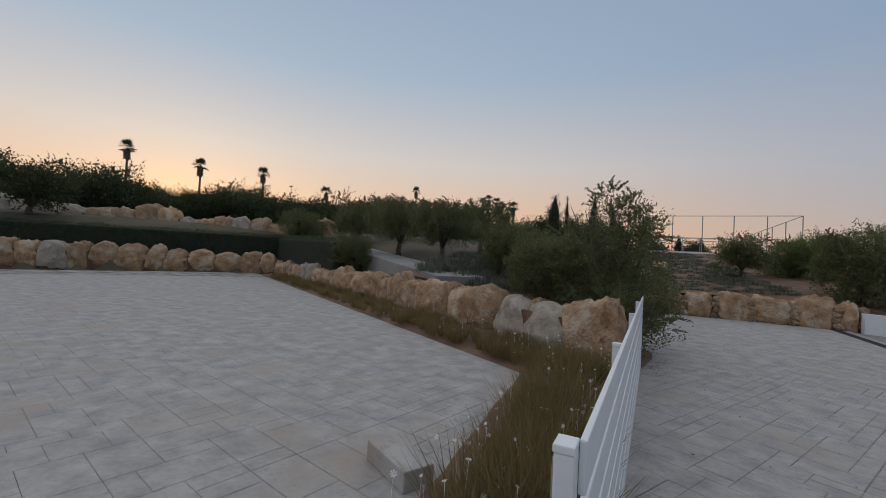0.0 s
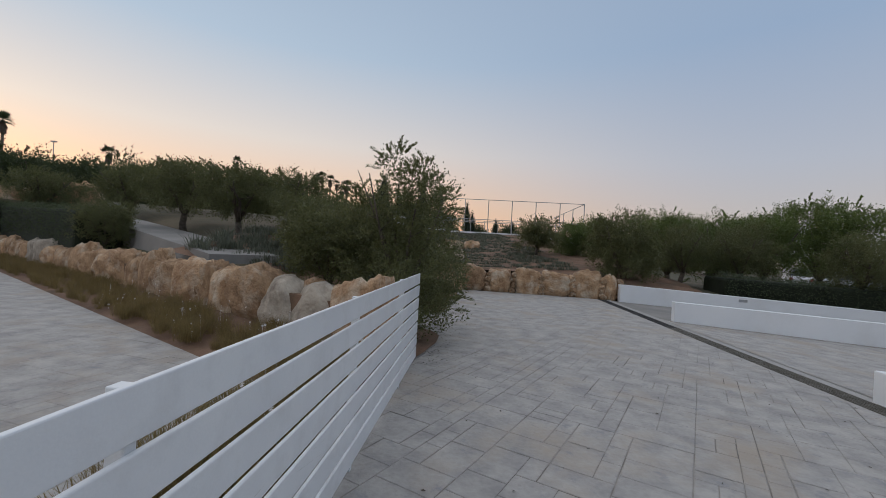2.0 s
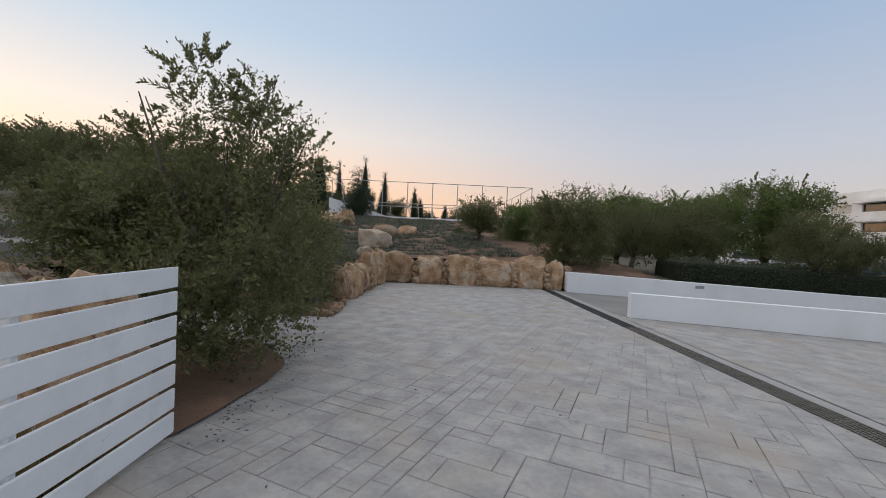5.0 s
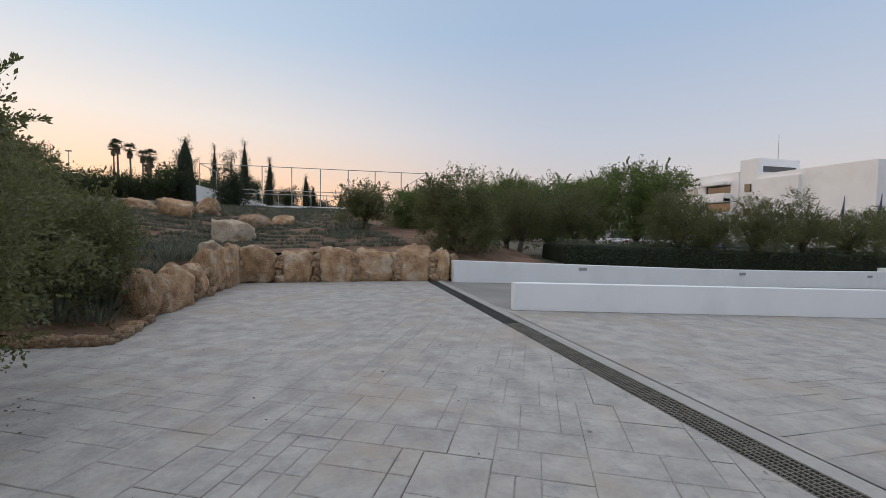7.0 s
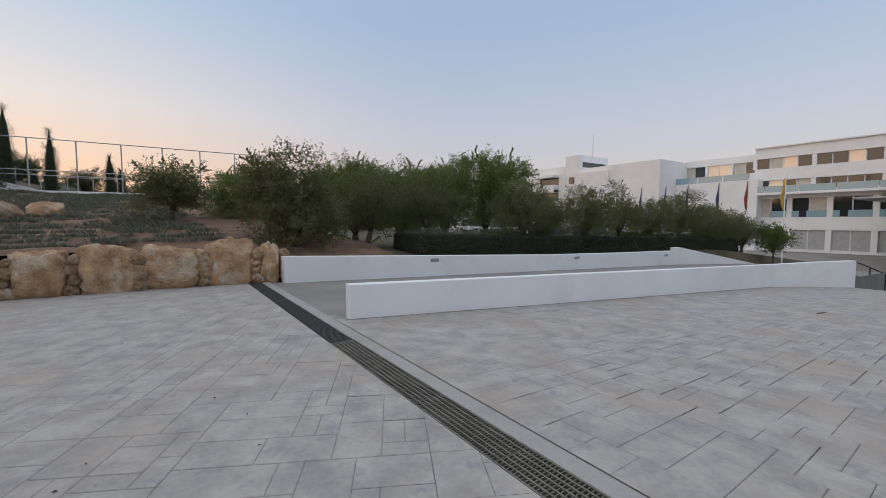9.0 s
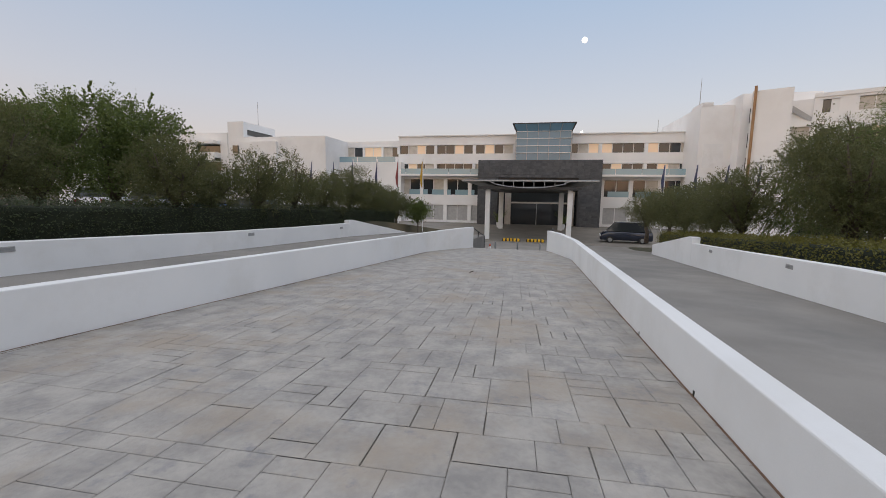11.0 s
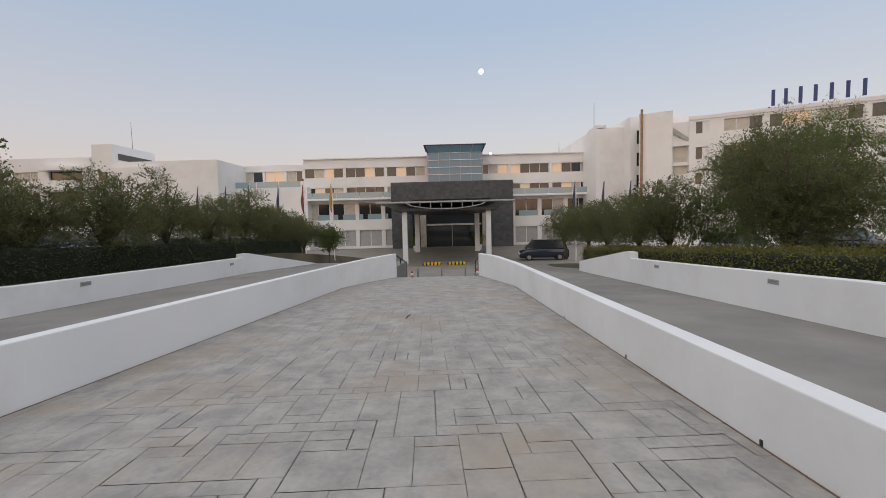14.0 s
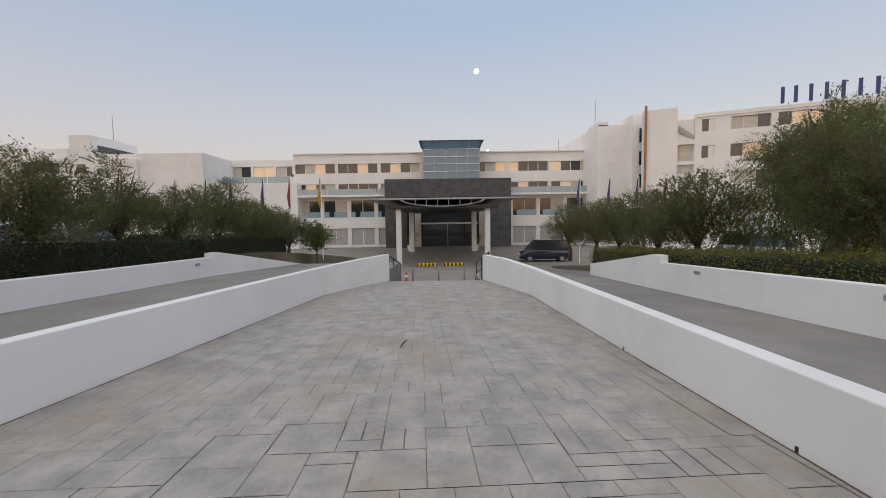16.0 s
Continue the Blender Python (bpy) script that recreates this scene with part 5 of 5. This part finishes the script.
for y in (7.6, -0.2):
    part("column", boxbm(44.8, y - 0.23, HOTEL_Z, 45.26, y + 0.23, 2.3, bevel=0.03), porch, mat=M_WHITE)
    part("column", boxbm(60.2, y - 0.3, HOTEL_Z, 60.8, y + 0.3, 2.3, bevel=0.03), porch, mat=M_WHITE)
part("roof", boxbm(43.9, -2.6, 3.0, 66, 10.1, 3.16, bevel=0.04), porch, "thin grey canopy edge", mat=M_STEEL)
part("ceiling", boxbm(44.2, -1.1, 2.3, 68, 8.5, 2.55), porch, mat=M_BLACKMETAL)
for k in range(8):
    y = 7.0 - k * 0.95
    part("strut", tube(bmesh.new(), [(43.92, y, 3.0), (43.92, y, 3.0 - 0.5 * math.sin(math.pi * (k + 0.5) / 8) ** 0.6 - 0.05)], 0.035, 6), porch, mat=M_STEEL)
part("bow", tube(bmesh.new(), [(43.92, 7.3 - k * 0.45, 2.98 - 0.55 * math.sin(math.pi * k / 16) ** 0.6) for k in range(17)], 0.05, 6), porch, mat=M_STEEL)
part("floor", boxbm(42.5, -12, HOTEL_Z - 0.2, FX, 16, HOTEL_Z + 0.02), porch, "brownish porch paving", mat=M_FORECOURT)
for y in (-0.6, 8.0):
    plant = thing("potted_palm", "potted palm beside the entrance", "plant", Matrix.Translation((62.5, y, HOTEL_Z + 0.02)), "entrance plants")
    bm = bmesh.new()
    tube(bm, [(0, 0, 0), (0, 0, 0.7)], [0.28, 0.4], 12)
    part("pot", bm, plant, mat=M_WHITE)
    v, f = tuft_mesh("t", M_GREEN, 60, 1.8, 0.7, 0.05, 5, 0.8)
    part("leaves", raw("leaves", [Vector(p) + Vector((0, 0, 0.65)) for p in v], f, M_GREEN), plant)

# glass lift tower with a tilted roof
tower = thing("glass_tower", "blue glazed tower with white bars and flared roof", "tower", Matrix.Identity(4))
TX = 69.2
part("core", boxbm(TX + 0.2, -1.6, 7.2, FX + 3, 6.3, 11.45), tower, mat=M_RECESS_SHADE)
for r in range(4):
    for c in range(5):
        y = -1.65 + c * 1.6
        part("pane", boxbm(TX, y + 0.03, 7.3 + r * 1.06, TX + 0.05, y + 1.57, 8.3 + r * 1.06), tower, mat=M_GLASSB)
    part("bar", boxbm(TX - 0.12, -1.7, 8.3 + r * 1.06, TX, 6.4, 8.38 + r * 1.06), tower, mat=M_WHITE)
for y in (-1.72, 6.42):
    part("corner", boxbm(TX - 0.05, y - 0.08, 7.2, TX + 0.1, y + 0.08, 11.55), tower, mat=M_STEEL)
bm = bmesh.new()
lo = [bm.verts.new(p) for p in ((TX - 0.1, -1.75, 11.5), (TX - 0.1, 6.4, 11.5), (FX + 3, 6.4, 11.5), (FX + 3, -1.75, 11.5))]
hi = [bm.verts.new(p) for p in ((TX - 0.55, -2.2, 12.55), (TX - 0.55, 6.85, 12.55), (FX + 3, 6.85, 12.55), (FX + 3, -2.2, 12.55))]
bm.faces.new(lo)
bm.faces.new(hi[::-1])
for k in range(4):
    bm.faces.new((lo[k], hi[k], hi[(k + 1) % 4], lo[(k + 1) % 4]))
bmesh.ops.recalc_face_normals(bm, faces=bm.faces[:])
part("roof", bm, tower, "flared glass roof with dark edge", mat=M_GLASSB)
part("roof_edge", boxbm(TX - 0.65, -2.3, 12.55, FX + 3, 6.95, 12.68), tower, mat=M_BLACKMETAL)
for k in range(6):
    f = k / 5
    part("rib", tube(bmesh.new(), [(TX - 0.14, -1.7 + 8.05 * f, 11.5), (TX - 0.6, -2.15 + 8.95 * f, 12.55)], 0.09 if k in (0, 5) else 0.04, 6), tower, mat=M_BLACKMETAL if k in (0, 5) else M_STEEL)
for k in range(1, 5):
    part("mullion", boxbm(TX - 0.03, -1.68 + 1.6 * k, 7.2, TX + 0.02, -1.62 + 1.6 * k, 11.5), tower, mat=M_STEEL)

# roof sign: plain navy bars, and three stars
sign = thing("roof_sign", "navy sign bars and stars standing on the roof edge", "sign", Matrix.Identity(4))
for y, w in ((-11.2, 1.4), (-13.1, 0.5), (-14.9, 1.6), (-17.5, 1.6), (-22.4, 1.3), (-24.6, 1.5), (-27.0, 1.4), (-29.2, 1.4)):
    for a in (y + w / 2 - 0.3, y - w / 2)[:2 if w > 1 else 1]:
        part("sign_bar", boxbm(-0.1, a, 13.05, 0.05, a + 0.3, 14.75), sign, mat=M_NAVY, at=wing)
    part("stay", boxbm(0.05, y - 0.04, 11.85, 0.11, y + 0.04, 13.15), sign, mat=M_STEEL, at=wing)
for y in (-21.2, -22.7, -24.2):
    bm = bmesh.new()
    ring = []
    for q in range(10):
        r = 0.62 if q % 2 == 0 else 0.26
        ring.append((math.sin(q * math.pi / 5) * r, math.cos(q * math.pi / 5) * r))
    f0 = [bm.verts.new((-0.22, y + a, 11.75 + b)) for a, b in ring]
    f1 = [bm.verts.new((-0.16, y + a, 11.75 + b)) for a, b in ring]
    bm.faces.new(f0)
    bm.faces.new(f1[::-1])
    for q in range(10):
        bm.faces.new((f0[q], f1[q], f1[(q + 1) % 10], f0[(q + 1) % 10]))
    part("star", bm, sign, mat=M_NAVY, at=wing)

# roof details
for x, y, z, h in ((70.0, 51.5, 13.0, 4.5), (68.0, -18.0, 11.9, 6.0), (74, -14.5, 11.4, 2.2)):
    ob = part("roof_mast", tube(bmesh.new(), [(x, y, z), (x, y, z + h)], [0.06, 0.03], 6), mat=M_STEEL)
    tagged(ob, "thin steel mast on the hotel roof", "mast")
for x, y, z in ((FX - 0.4, -18.3, 11.0), (FX + 1.5, -3.4, 11.9)):
    lamp = thing("roof_lamp", "lit floodlight on the roof edge", "lamp", Matrix.Translation((x, y, z)))
    bm = bmesh.new()
    bmesh.ops.create_uvsphere(bm, u_segments=12, v_segments=8, radius=0.17)
    part("bulb", bm, lamp, mat=M_LAMP)
    part("bracket", boxbm(0.0, -0.1, -0.45, 0.3, 0.1, -0.15), lamp, mat=M_BLACKMETAL)

# flags
for k, (y, mat) in enumerate(((21.5, M_FLAG_D), (19.6, M_FLAG_D), (17.2, M_FLAG_D), (15.2, M_FLAG_R), (12.9, M_FLAG_Y), (23.8, M_FLAG_D), (-8.0, M_FLAG_D), (-10.6, M_FLAG_D), (-13.0, M_FLAG_D), (-15.4, M_FLAG_D))):
    fx = 40.0 if y > 0 else 44.0
    fl = thing("flagpole", "white flagpole with a furled limp flag", "flag", Matrix.Translation((fx, y, HOTEL_Z)), "flags before the hotel")
    part("pole", tube(bmesh.new(), [(0, 0, 0), (0, 0, 7.4)], [0.05, 0.035], 8), fl, mat=M_WHITE)
    bm = bmesh.new()
    tube(bm, [(0.03, 0.06, 7.2), (0.05, 0.1, 6.6), (0.02, 0.17, 5.8), (0.04, 0.12, 5.2), (0.03, 0.1, 4.9)], [0.04, 0.07, 0.12, 0.1, 0.03], 7)
    part("flag", bm, fl, mat=mat, smooth=True)

# forecourt pieces: cones, bollards, humps, hand rails
for k, (x, y) in enumerate(((33.4, 6.0), (33.6, 1.7))):
    cone = thing("traffic_cone", "orange traffic cone with a white band", "traffic cone", Matrix.Translation((x, y, HOTEL_Z - 0.01)), "traffic cones")
    part("base", boxbm(-0.22, -0.22, 0, 0.22, 0.22, 0.05, bevel=0.01), cone, mat=M_CONE)
    part("body", tube(bmesh.new(), [(0, 0, 0.05), (0, 0, 0.4)], [0.17, 0.11], 14), cone, mat=M_CONE, smooth=True)
    part("band", tube(bmesh.new(), [(0, 0, 0.4), (0, 0, 0.62)], [0.112, 0.075], 14), cone, mat=M_WHITE, smooth=True)
    part("tip", tube(bmesh.new(), [(0, 0, 0.62), (0, 0, 0.8)], [0.074, 0.04], 14), cone, mat=M_CONE, smooth=True)
for y in (5.6, 4.05, 2.5):
    bo = thing("bollard", "slim pale metal bollard on the drive", "bollard", Matrix.Translation((33.2, y, HOTEL_Z - 0.03)), "bollards on the drive")
    part("post", tube(bmesh.new(), [(0, 0, 0), (0, 0, 1.0)], 0.055, 10), bo, mat=M_STEEL)
    part("cap", tube(bmesh.new(), [(0, 0, 1.0), (0, 0, 1.04)], [0.06, 0.03], 10), bo, mat=M_STEEL)
for y in (5.1, 2.85):
    hump = thing("kerb_block", "yellow and black striped rubber kerb block", "kerb block", Matrix.Translation((43.6, y, HOTEL_Z + 0.02)), "kerb blocks")
    part("body", boxbm(-0.25, -0.85, 0, 0.25, 0.85, 0.26, bevel=0.08), hump, mat=M_RUBBER)
    for k in range(5):
        b = boxbm(-0.262, -0.125, 0.0, 0.262, 0.125, 0.272, bevel=0.06)
        part("stripe", b, hump, mat=M_YELLOW, at=Matrix.Translation((0, -0.66 + 0.33 * k, 0)) @ Matrix.Rotation(0.12, 4, "Z"))
for y in (6.05, 2.0):
    rail = thing("handrail", "black tubular handrail down the drive", "handrail", Matrix.Identity(4), "handrails")
    part("top_rail", tube(bmesh.new(), [(24.3, y, -0.25), (24.5, y, -0.05), (30.5, y, -1.05)], 0.03, 7), rail, mat=M_BLACKMETAL)
    part("mid_rail", tube(bmesh.new(), [(24.4, y, -0.6), (30.5, y, -1.55)], 0.022, 7), rail, mat=M_BLACKMETAL)
    for x in (24.5, 27.5, 30.5):
        zr = -1.12 - (x - 24) * 0.17
        part("post", tube(bmesh.new(), [(x, y, zr), (x, y, -0.05 - (x - 24.5) * 0.167)], 0.028, 7), rail, mat=M_BLACKMETAL)


# ---------------------------------------------------------------- vehicles
def vehicle(name, label, m, length, width, height, hood, paint, cab=0.55, group=""):
    """A car body lofted from cross-sections, with windows, wheels, lamps and plate."""
    root = thing(name, label, "car", m, group)
    low, belt = 0.28, height * cab
    prof = [(-length / 2, low, belt * 0.9), (-length / 2 + 0.1, low, belt), (length / 2 - hood, low, belt), (length / 2 - 0.15, low, belt * 0.82), (length / 2, low, belt * 0.6)]
    bm = bmesh.new()
    rings = []
    for x, z0, z1 in prof:
        w = width / 2
        rings.append([bm.verts.new(p) for p in ((x, -w, z0), (x, w, z0), (x, w, z1 * 0.85), (x, w * 0.93, z1), (x, -w * 0.93, z1), (x, -w, z1 * 0.85))])
    for a, b in zip(rings, rings[1:]):
        for k in range(6):
            bm.faces.new((a[k], b[k], b[(k + 1) % 6], a[(k + 1) % 6]))
    bm.faces.new(rings[0][::-1])
    bm.faces.new(rings[-1])
    bmesh.ops.recalc_face_normals(bm, faces=bm.faces[:])
    bmesh.ops.bevel(bm, geom=[e for e in bm.edges if e.calc_face_angle(0) > 0.5], offset=0.06, segments=2, affect="EDGES")
    body = part("body", bm, root, mat=paint, smooth=True)
    bm = bmesh.new()
    r0, r1 = -length / 2 + 0.12, length / 2 - hood + 0.1
    q = [bm.verts.new(p) for p in ((r0, -width * .46, belt), (r1, -width * .46, belt), (r1, width * .46, belt), (r0, width * .46, belt), (r0 + 0.35, -width * .39, height - .06), (r1 - 0.75, -width * .39, height - .06), (r1 - 0.75, width * .39, height - .06), (r0 + 0.35, width * .39, height - .06))]
    for f in ((0, 1, 5, 4), (1, 2, 6, 5), (2, 3, 7, 6), (3, 0, 4, 7), (4, 5, 6, 7)):
        bm.faces.new([q[i] for i in f])
    part("window_glass", bm, root, mat=M_GLASS)
    part("roof", boxbm(r0 + 0.3, -width * .4, height - 0.08, r1 - 0.7, width * .4, height, bevel=0.03), root, mat=paint)
    for x in (-length * 0.31, length * 0.31):
        for y in (-width / 2 + 0.08, width / 2 - 0.08):
            wheel = part("wheel", tube(bmesh.new(), [(0, -0.11, 0), (0, 0.11, 0)], 0.32, 16), root, mat=M_RUBBER, at=Matrix.Translation((x, y, 0.32)))
            part("rim", tube(bmesh.new(), [(0, -0.125, 0), (0, 0.125, 0)], 0.19, 12), wheel, mat=M_STEEL)
    for y in (-width * .36, width * .36):
        part("headlight", boxbm(length / 2 - 0.06, y - 0.16, belt * 0.52, length / 2 + 0.02, y + 0.16, belt * 0.68, bevel=0.02), root, mat=M_WHITE_METAL)
        part("tail_light", boxbm(-length / 2 - 0.02, y - 0.12, belt * 0.6, -length / 2 + 0.04, y + 0.12, belt * 0.85, bevel=0.02), root, mat=M_FLAG_R)
    part("number_plate", boxbm(-length / 2 - 0.03, -0.26, 0.5, -length / 2 - 0.005, 0.26, 0.62), root, mat=M_WHITE)
    return root


def paint(name, c):
    m = material(name, c, [min(1, v * 1.15) for v in c], 0.25, 1.0, 40, 0.0)
    m.node_tree.nodes["Principled BSDF"].inputs["Coat Weight"].default_value = 0.6
    return m


P_NAVY, P_WHITE, P_BLUE, P_BLACK, P_SILVER = paint("navy_car_paint", (0.02, 0.028, 0.05)), paint("white_car_paint", (0.72, 0.72, 0.72)), paint("blue_car_paint", (0.08, 0.16, 0.32)), paint("black_car_paint", (0.018, 0.018, 0.02)), paint("silver_car_paint", (0.4, 0.41, 0.42))
vehicle("van", "dark blue passenger van parked by the entrance", pose(46.6, -5.6, HOTEL_Z, 0, 0, 85), 4.6, 1.9, 2.0, 0.7, P_NAVY, 0.56)
for k, (x, y, z, a, p, lab) in enumerate(((24.5, 29.0, 0.2, 30, P_WHITE, "white car parked behind the trees"), (27.5, 28.5, 0.1, 25, P_SILVER, "silver car parked behind the trees"), (30.5, 26.5, -0.2, 20, P_BLUE, "blue car parked behind the hedge"),
                                        (37.0, 24.5, -0.9, 95, P_SILVER, "silver car parked behind the hedge"), (29.0, 22.5, -0.35, 100, P_SILVER, "silver car parked behind the hedge"), (33.5, 29.0, -0.4, 10, P_WHITE, "white car parked beside the hotel"),
                                        (27.8, -17.0, -1.0, 205, P_BLACK, "black car parked beyond the yellow hedge"), (30.0, -13.0, -1.2, 190, P_SILVER, "silver car parked beyond the hedge"))):
    vehicle("car", lab, pose(x, y, z, 0, 0, a), 4.3, 1.78, 1.48, 1.2, p, 0.6, "parked cars")
carpark = slab("car_park", ((19, 21.5, 0.1), (40, 17.5, -0.95), (42, 33, -0.85), (20, 33, 0.3)), M_ROAD, "asphalt car park behind the trees", "car park", 0.8)
carpark2 = slab("car_park_south", ((20, -18.5, -0.8), (33, -17, -1.3), (33, -10.5, -1.3), (20, -11.5, -0.8)), M_ROAD, "asphalt car park beyond the hedge", "car park", 0.8)

# the moon
bm = bmesh.new()
bmesh.ops.create_uvsphere(bm, u_segments=24, v_segments=16, radius=9.0)
moon = part("moon", bm, mat=glow_material("moonlight", (1.0, 0.95, 0.88), 1.1), at=Matrix.Translation((1406, -116, 489)), smooth=True)
tagged(moon, "pale full moon in the dusk sky", "moon")

# houses and lamp posts on the far hill
for az, d, w in ((-41.5, 150, 10), (-42.8, 170, 8)):
    x, y = polar(az, d)
    z = hill(x, y)
    house = thing("far_house", "small white house on the far hill", "house", at(x, y, z, 20))
    part("wall", boxbm(-w / 2, -4, -2, w / 2, 4, 6.0), house, mat=M_WHITE_H)
    part("roof", boxbm(-w / 2 - 0.3, -4.3, 6.0, w / 2 + 0.3, 4.3, 6.4), house, mat=M_WHITE_H)
    for k in range(3):
        part("window", boxbm(-w / 2 + 1 + k * 3, -4.05, 2.8, -w / 2 + 2.2 + k * 3, -3.98, 4.4), house, mat=M_GLASS)
for az, d, top in ((-67.3, 80, 0.14), (-66.0, 85, 0.138), (-47.5, 110, 0.145), (-24.8, 120, 0.128)):
    x, y = polar(az, d)
    z = hill(x, y)
    lp = thing("lamp_post", "slim lamp post on the hillside", "lamp post", at(x, y, z), "far lamp posts")
    h = 1.66 + top * d - z
    part("pole", tube(bmesh.new(), [(0, 0, -0.5), (0, 0, h)], [0.12, 0.07], 7), lp, mat=M_STEEL)
    part("head", boxbm(-0.5, -0.2, h, 0.5, 0.2, h + 0.25), lp, mat=M_STEEL)


# dirty joints at the foot of the ramp walls, and weep holes in the south wall
for name, y0, y1, dy in (("joint_north", 7.505, 7.125, -0.014), ("joint_south", 1.545, 1.475, 0.014)):
    quad = [(4.6, y0, 0.003), (20.0, y1, ramp_z(20.0) + 0.003), (20.0, y1 + dy, ramp_z(20.0) + 0.003), (4.6, y0 + dy, 0.003)]
    slab(name, quad, M_SOIL, "dirty joint at the foot of the white wall", "joint", 0.02)
for x in (5.6, 7.1, 8.9, 11.0, 13.6):
    y = 1.545 - 0.00462 * (x - 4.36)
    # a thin dark block; the hole's shade is only its colour
    hole = part("weep_hole", boxbm(x - 0.012, y - 0.004, ramp_z(x) + 0.002, x + 0.014, y + 0.006, ramp_z(x) + 0.045, bevel=0.003), mat=M_RECESS_SHADE)
    tagged(hole, "small dark weep hole at the wall's foot", "weep hole", "weep holes")


# a dry twig lying on the ramp
twig = part("twig", tube(bmesh.new(), [(x, y, ramp_z(x) + 0.008) for x, y in ((13.9, 4.38), (14.05, 4.375), (14.2, 4.36), (14.33, 4.33))], [0.008, 0.011, 0.009, 0.004], 6), mat=M_BARK, smooth=True)
tagged(twig, "short dark dry twig lying on the paved ramp", "twig")


# ---------------------------------------------------------------- stamped paving, piece by piece
def ashlar(u0, v0, u1, v1, seed, cell=0.155):
    """Random-ashlar layout: pieces of several sizes fitted on a small module."""
    rnd = random.Random(seed)
    nu, nv = int((u1 - u0) / cell), int((v1 - v0) / cell)
    full = [[False] * nu for _ in range(nv)]
    sizes = [(3, 2), (2, 3), (2, 2), (3, 2), (2, 1), (1, 2), (3, 3), (4, 2)]
    out = []
    for j in range(nv):
        for i in range(nu):
            if full[j][i]:
                continue
            rnd.shuffle(sizes)
            for w, h in sizes + [(1, 1)]:
                if i + w <= nu and j + h <= nv and not any(full[j + b][i + a] for a in range(w) for b in range(h)):
                    break
            for a in range(w):
                for b in range(h):
                    full[j + b][i + a] = True
            out.append((u0 + i * cell, v0 + j * cell, w * cell, h * cell))
    return out


GAP, EDGE = 0.0016, 0.006


def tile_verts(w, h):
    a, e = GAP, GAP + EDGE
    return [(a, a, -0.0035), (w - a, a, -0.0035), (w - a, h - a, -0.0035), (a, h - a, -0.0035), (e, e, 0), (w - e, e, 0), (w - e, h - e, 0), (e, h - e, 0)]


TILE_F = [(4, 5, 6, 7), (0, 1, 5, 4), (1, 2, 6, 5), (2, 3, 7, 6), (3, 0, 4, 7)]
TILE_MESH = {}


def cut(poly, a, b, c):
    """What of a convex outline lies where a*x + b*y < c."""
    out = []
    for p, q in zip(poly, poly[1:] + poly[:1]):
        fp, fq = a * p.x + b * p.y - c, a * q.x + b * q.y - c
        if fp < 0:
            out.append(p)
        if fp * fq < 0:
            out.append(p.lerp(q, fp / (fp - fq)))
    return out


def pave(parent, pieces, m, limits, near, bulk_label, reach=1e9):
    """The pieces near the walk as parts, the others joined as one sheet, trimmed at the borders."""
    V, F = [], []
    n = 0
    for u, v, w, h in sorted(pieces, key=lambda q: (near - (m @ Vector((q[0] + q[2] / 2, q[1] + q[3] / 2, 0))).xy).length):
        poly = [m @ Vector(p) for p in ((u + GAP, v + GAP, 0), (u + w - GAP, v + GAP, 0), (u + w - GAP, v + h - GAP, 0), (u + GAP, v + h - GAP, 0))]
        if (poly[0].xy - near).length > reach:
            continue
        whole = all(a * p.x + b * p.y < c for p in poly for a, b, c in limits)
        if whole and n < 290:
            n += 1
            key = (round(w, 2), round(h, 2))
            if key not in TILE_MESH:
                TILE_MESH[key] = raw("paving_stone", tile_verts(*key), TILE_F, M_PAVE)
            part("paving_stone", TILE_MESH[key], parent, at=m @ Matrix.Translation((u, v, 0)))
        elif whole:
            o = len(V)
            V += [m @ Vector((u + p[0], v + p[1], p[2])) for p in tile_verts(w, h)]
            F += [tuple(i + o for i in q) for q in TILE_F]
        else:
            for a, b, c in limits:
                if poly:
                    poly = cut(poly, a, b, c)
            if len(poly) > 2:
                o = len(V)
                V += poly
                F.append(tuple(range(o, o + len(poly))))
    ob = part("paving", raw("paving", V, F, M_PAVE_B))
    tagged(ob, bulk_label, "paving", kind="stuff")


turn = Matrix.Rotation(radians(-27), 4, "Z")
pave(bed, ashlar(-14, -12, 12, 14, 1), turn, ((-1, 0, 1.6), (1, 0, 4.028), (0, -1, 10.0), (0, 1, 12.6)), Vector((0.8, 0.5)), "stamped concrete paving in random ashlar pattern")
pave(patio, ashlar(-26, -22, 8, 10, 2, 0.19), Matrix.Translation((0, 0, 0.002)) @ Matrix.Rotation(radians(-12), 4, "Z"), ((1, 0, -1.62), (PN.x, PN.y, -1.63 * PN.x - 0.42 * PN.y + 0.02), (0, -1, 12.0), (-0.73, 0.68, 24.3 * 0.73 + 13.2 * 0.68 + 0.5)), Vector((-3.0, -3.5)), "stamped concrete patio paving in random ashlar pattern", 24.0)
tilt = Matrix.Translation((RAMP_X, 0, 0)) @ Matrix.Rotation(math.atan(RAMP_SLOPE), 4, "Y") @ Matrix.Rotation(radians(3), 4, "Z")
pave(ramp_bed, ashlar(-1, -2, 20, 10, 3), tilt, ((-1, 0, -4.5), (1, 0, RAMP_END), (0, -1, -1.5), (0, 1, 7.6)), Vector((8.5, 3.8)), "stamped concrete ramp paving in random ashlar pattern")
pave(notch, ashlar(-8, 1, 0, 8, 4), turn, ((-1, 0, 8.5), (1, 0, -1.6), (0, -1, -4.36), (0, 1, 6.44)), Vector((-1.6, 5.4)), "stamped concrete paving in the passage")
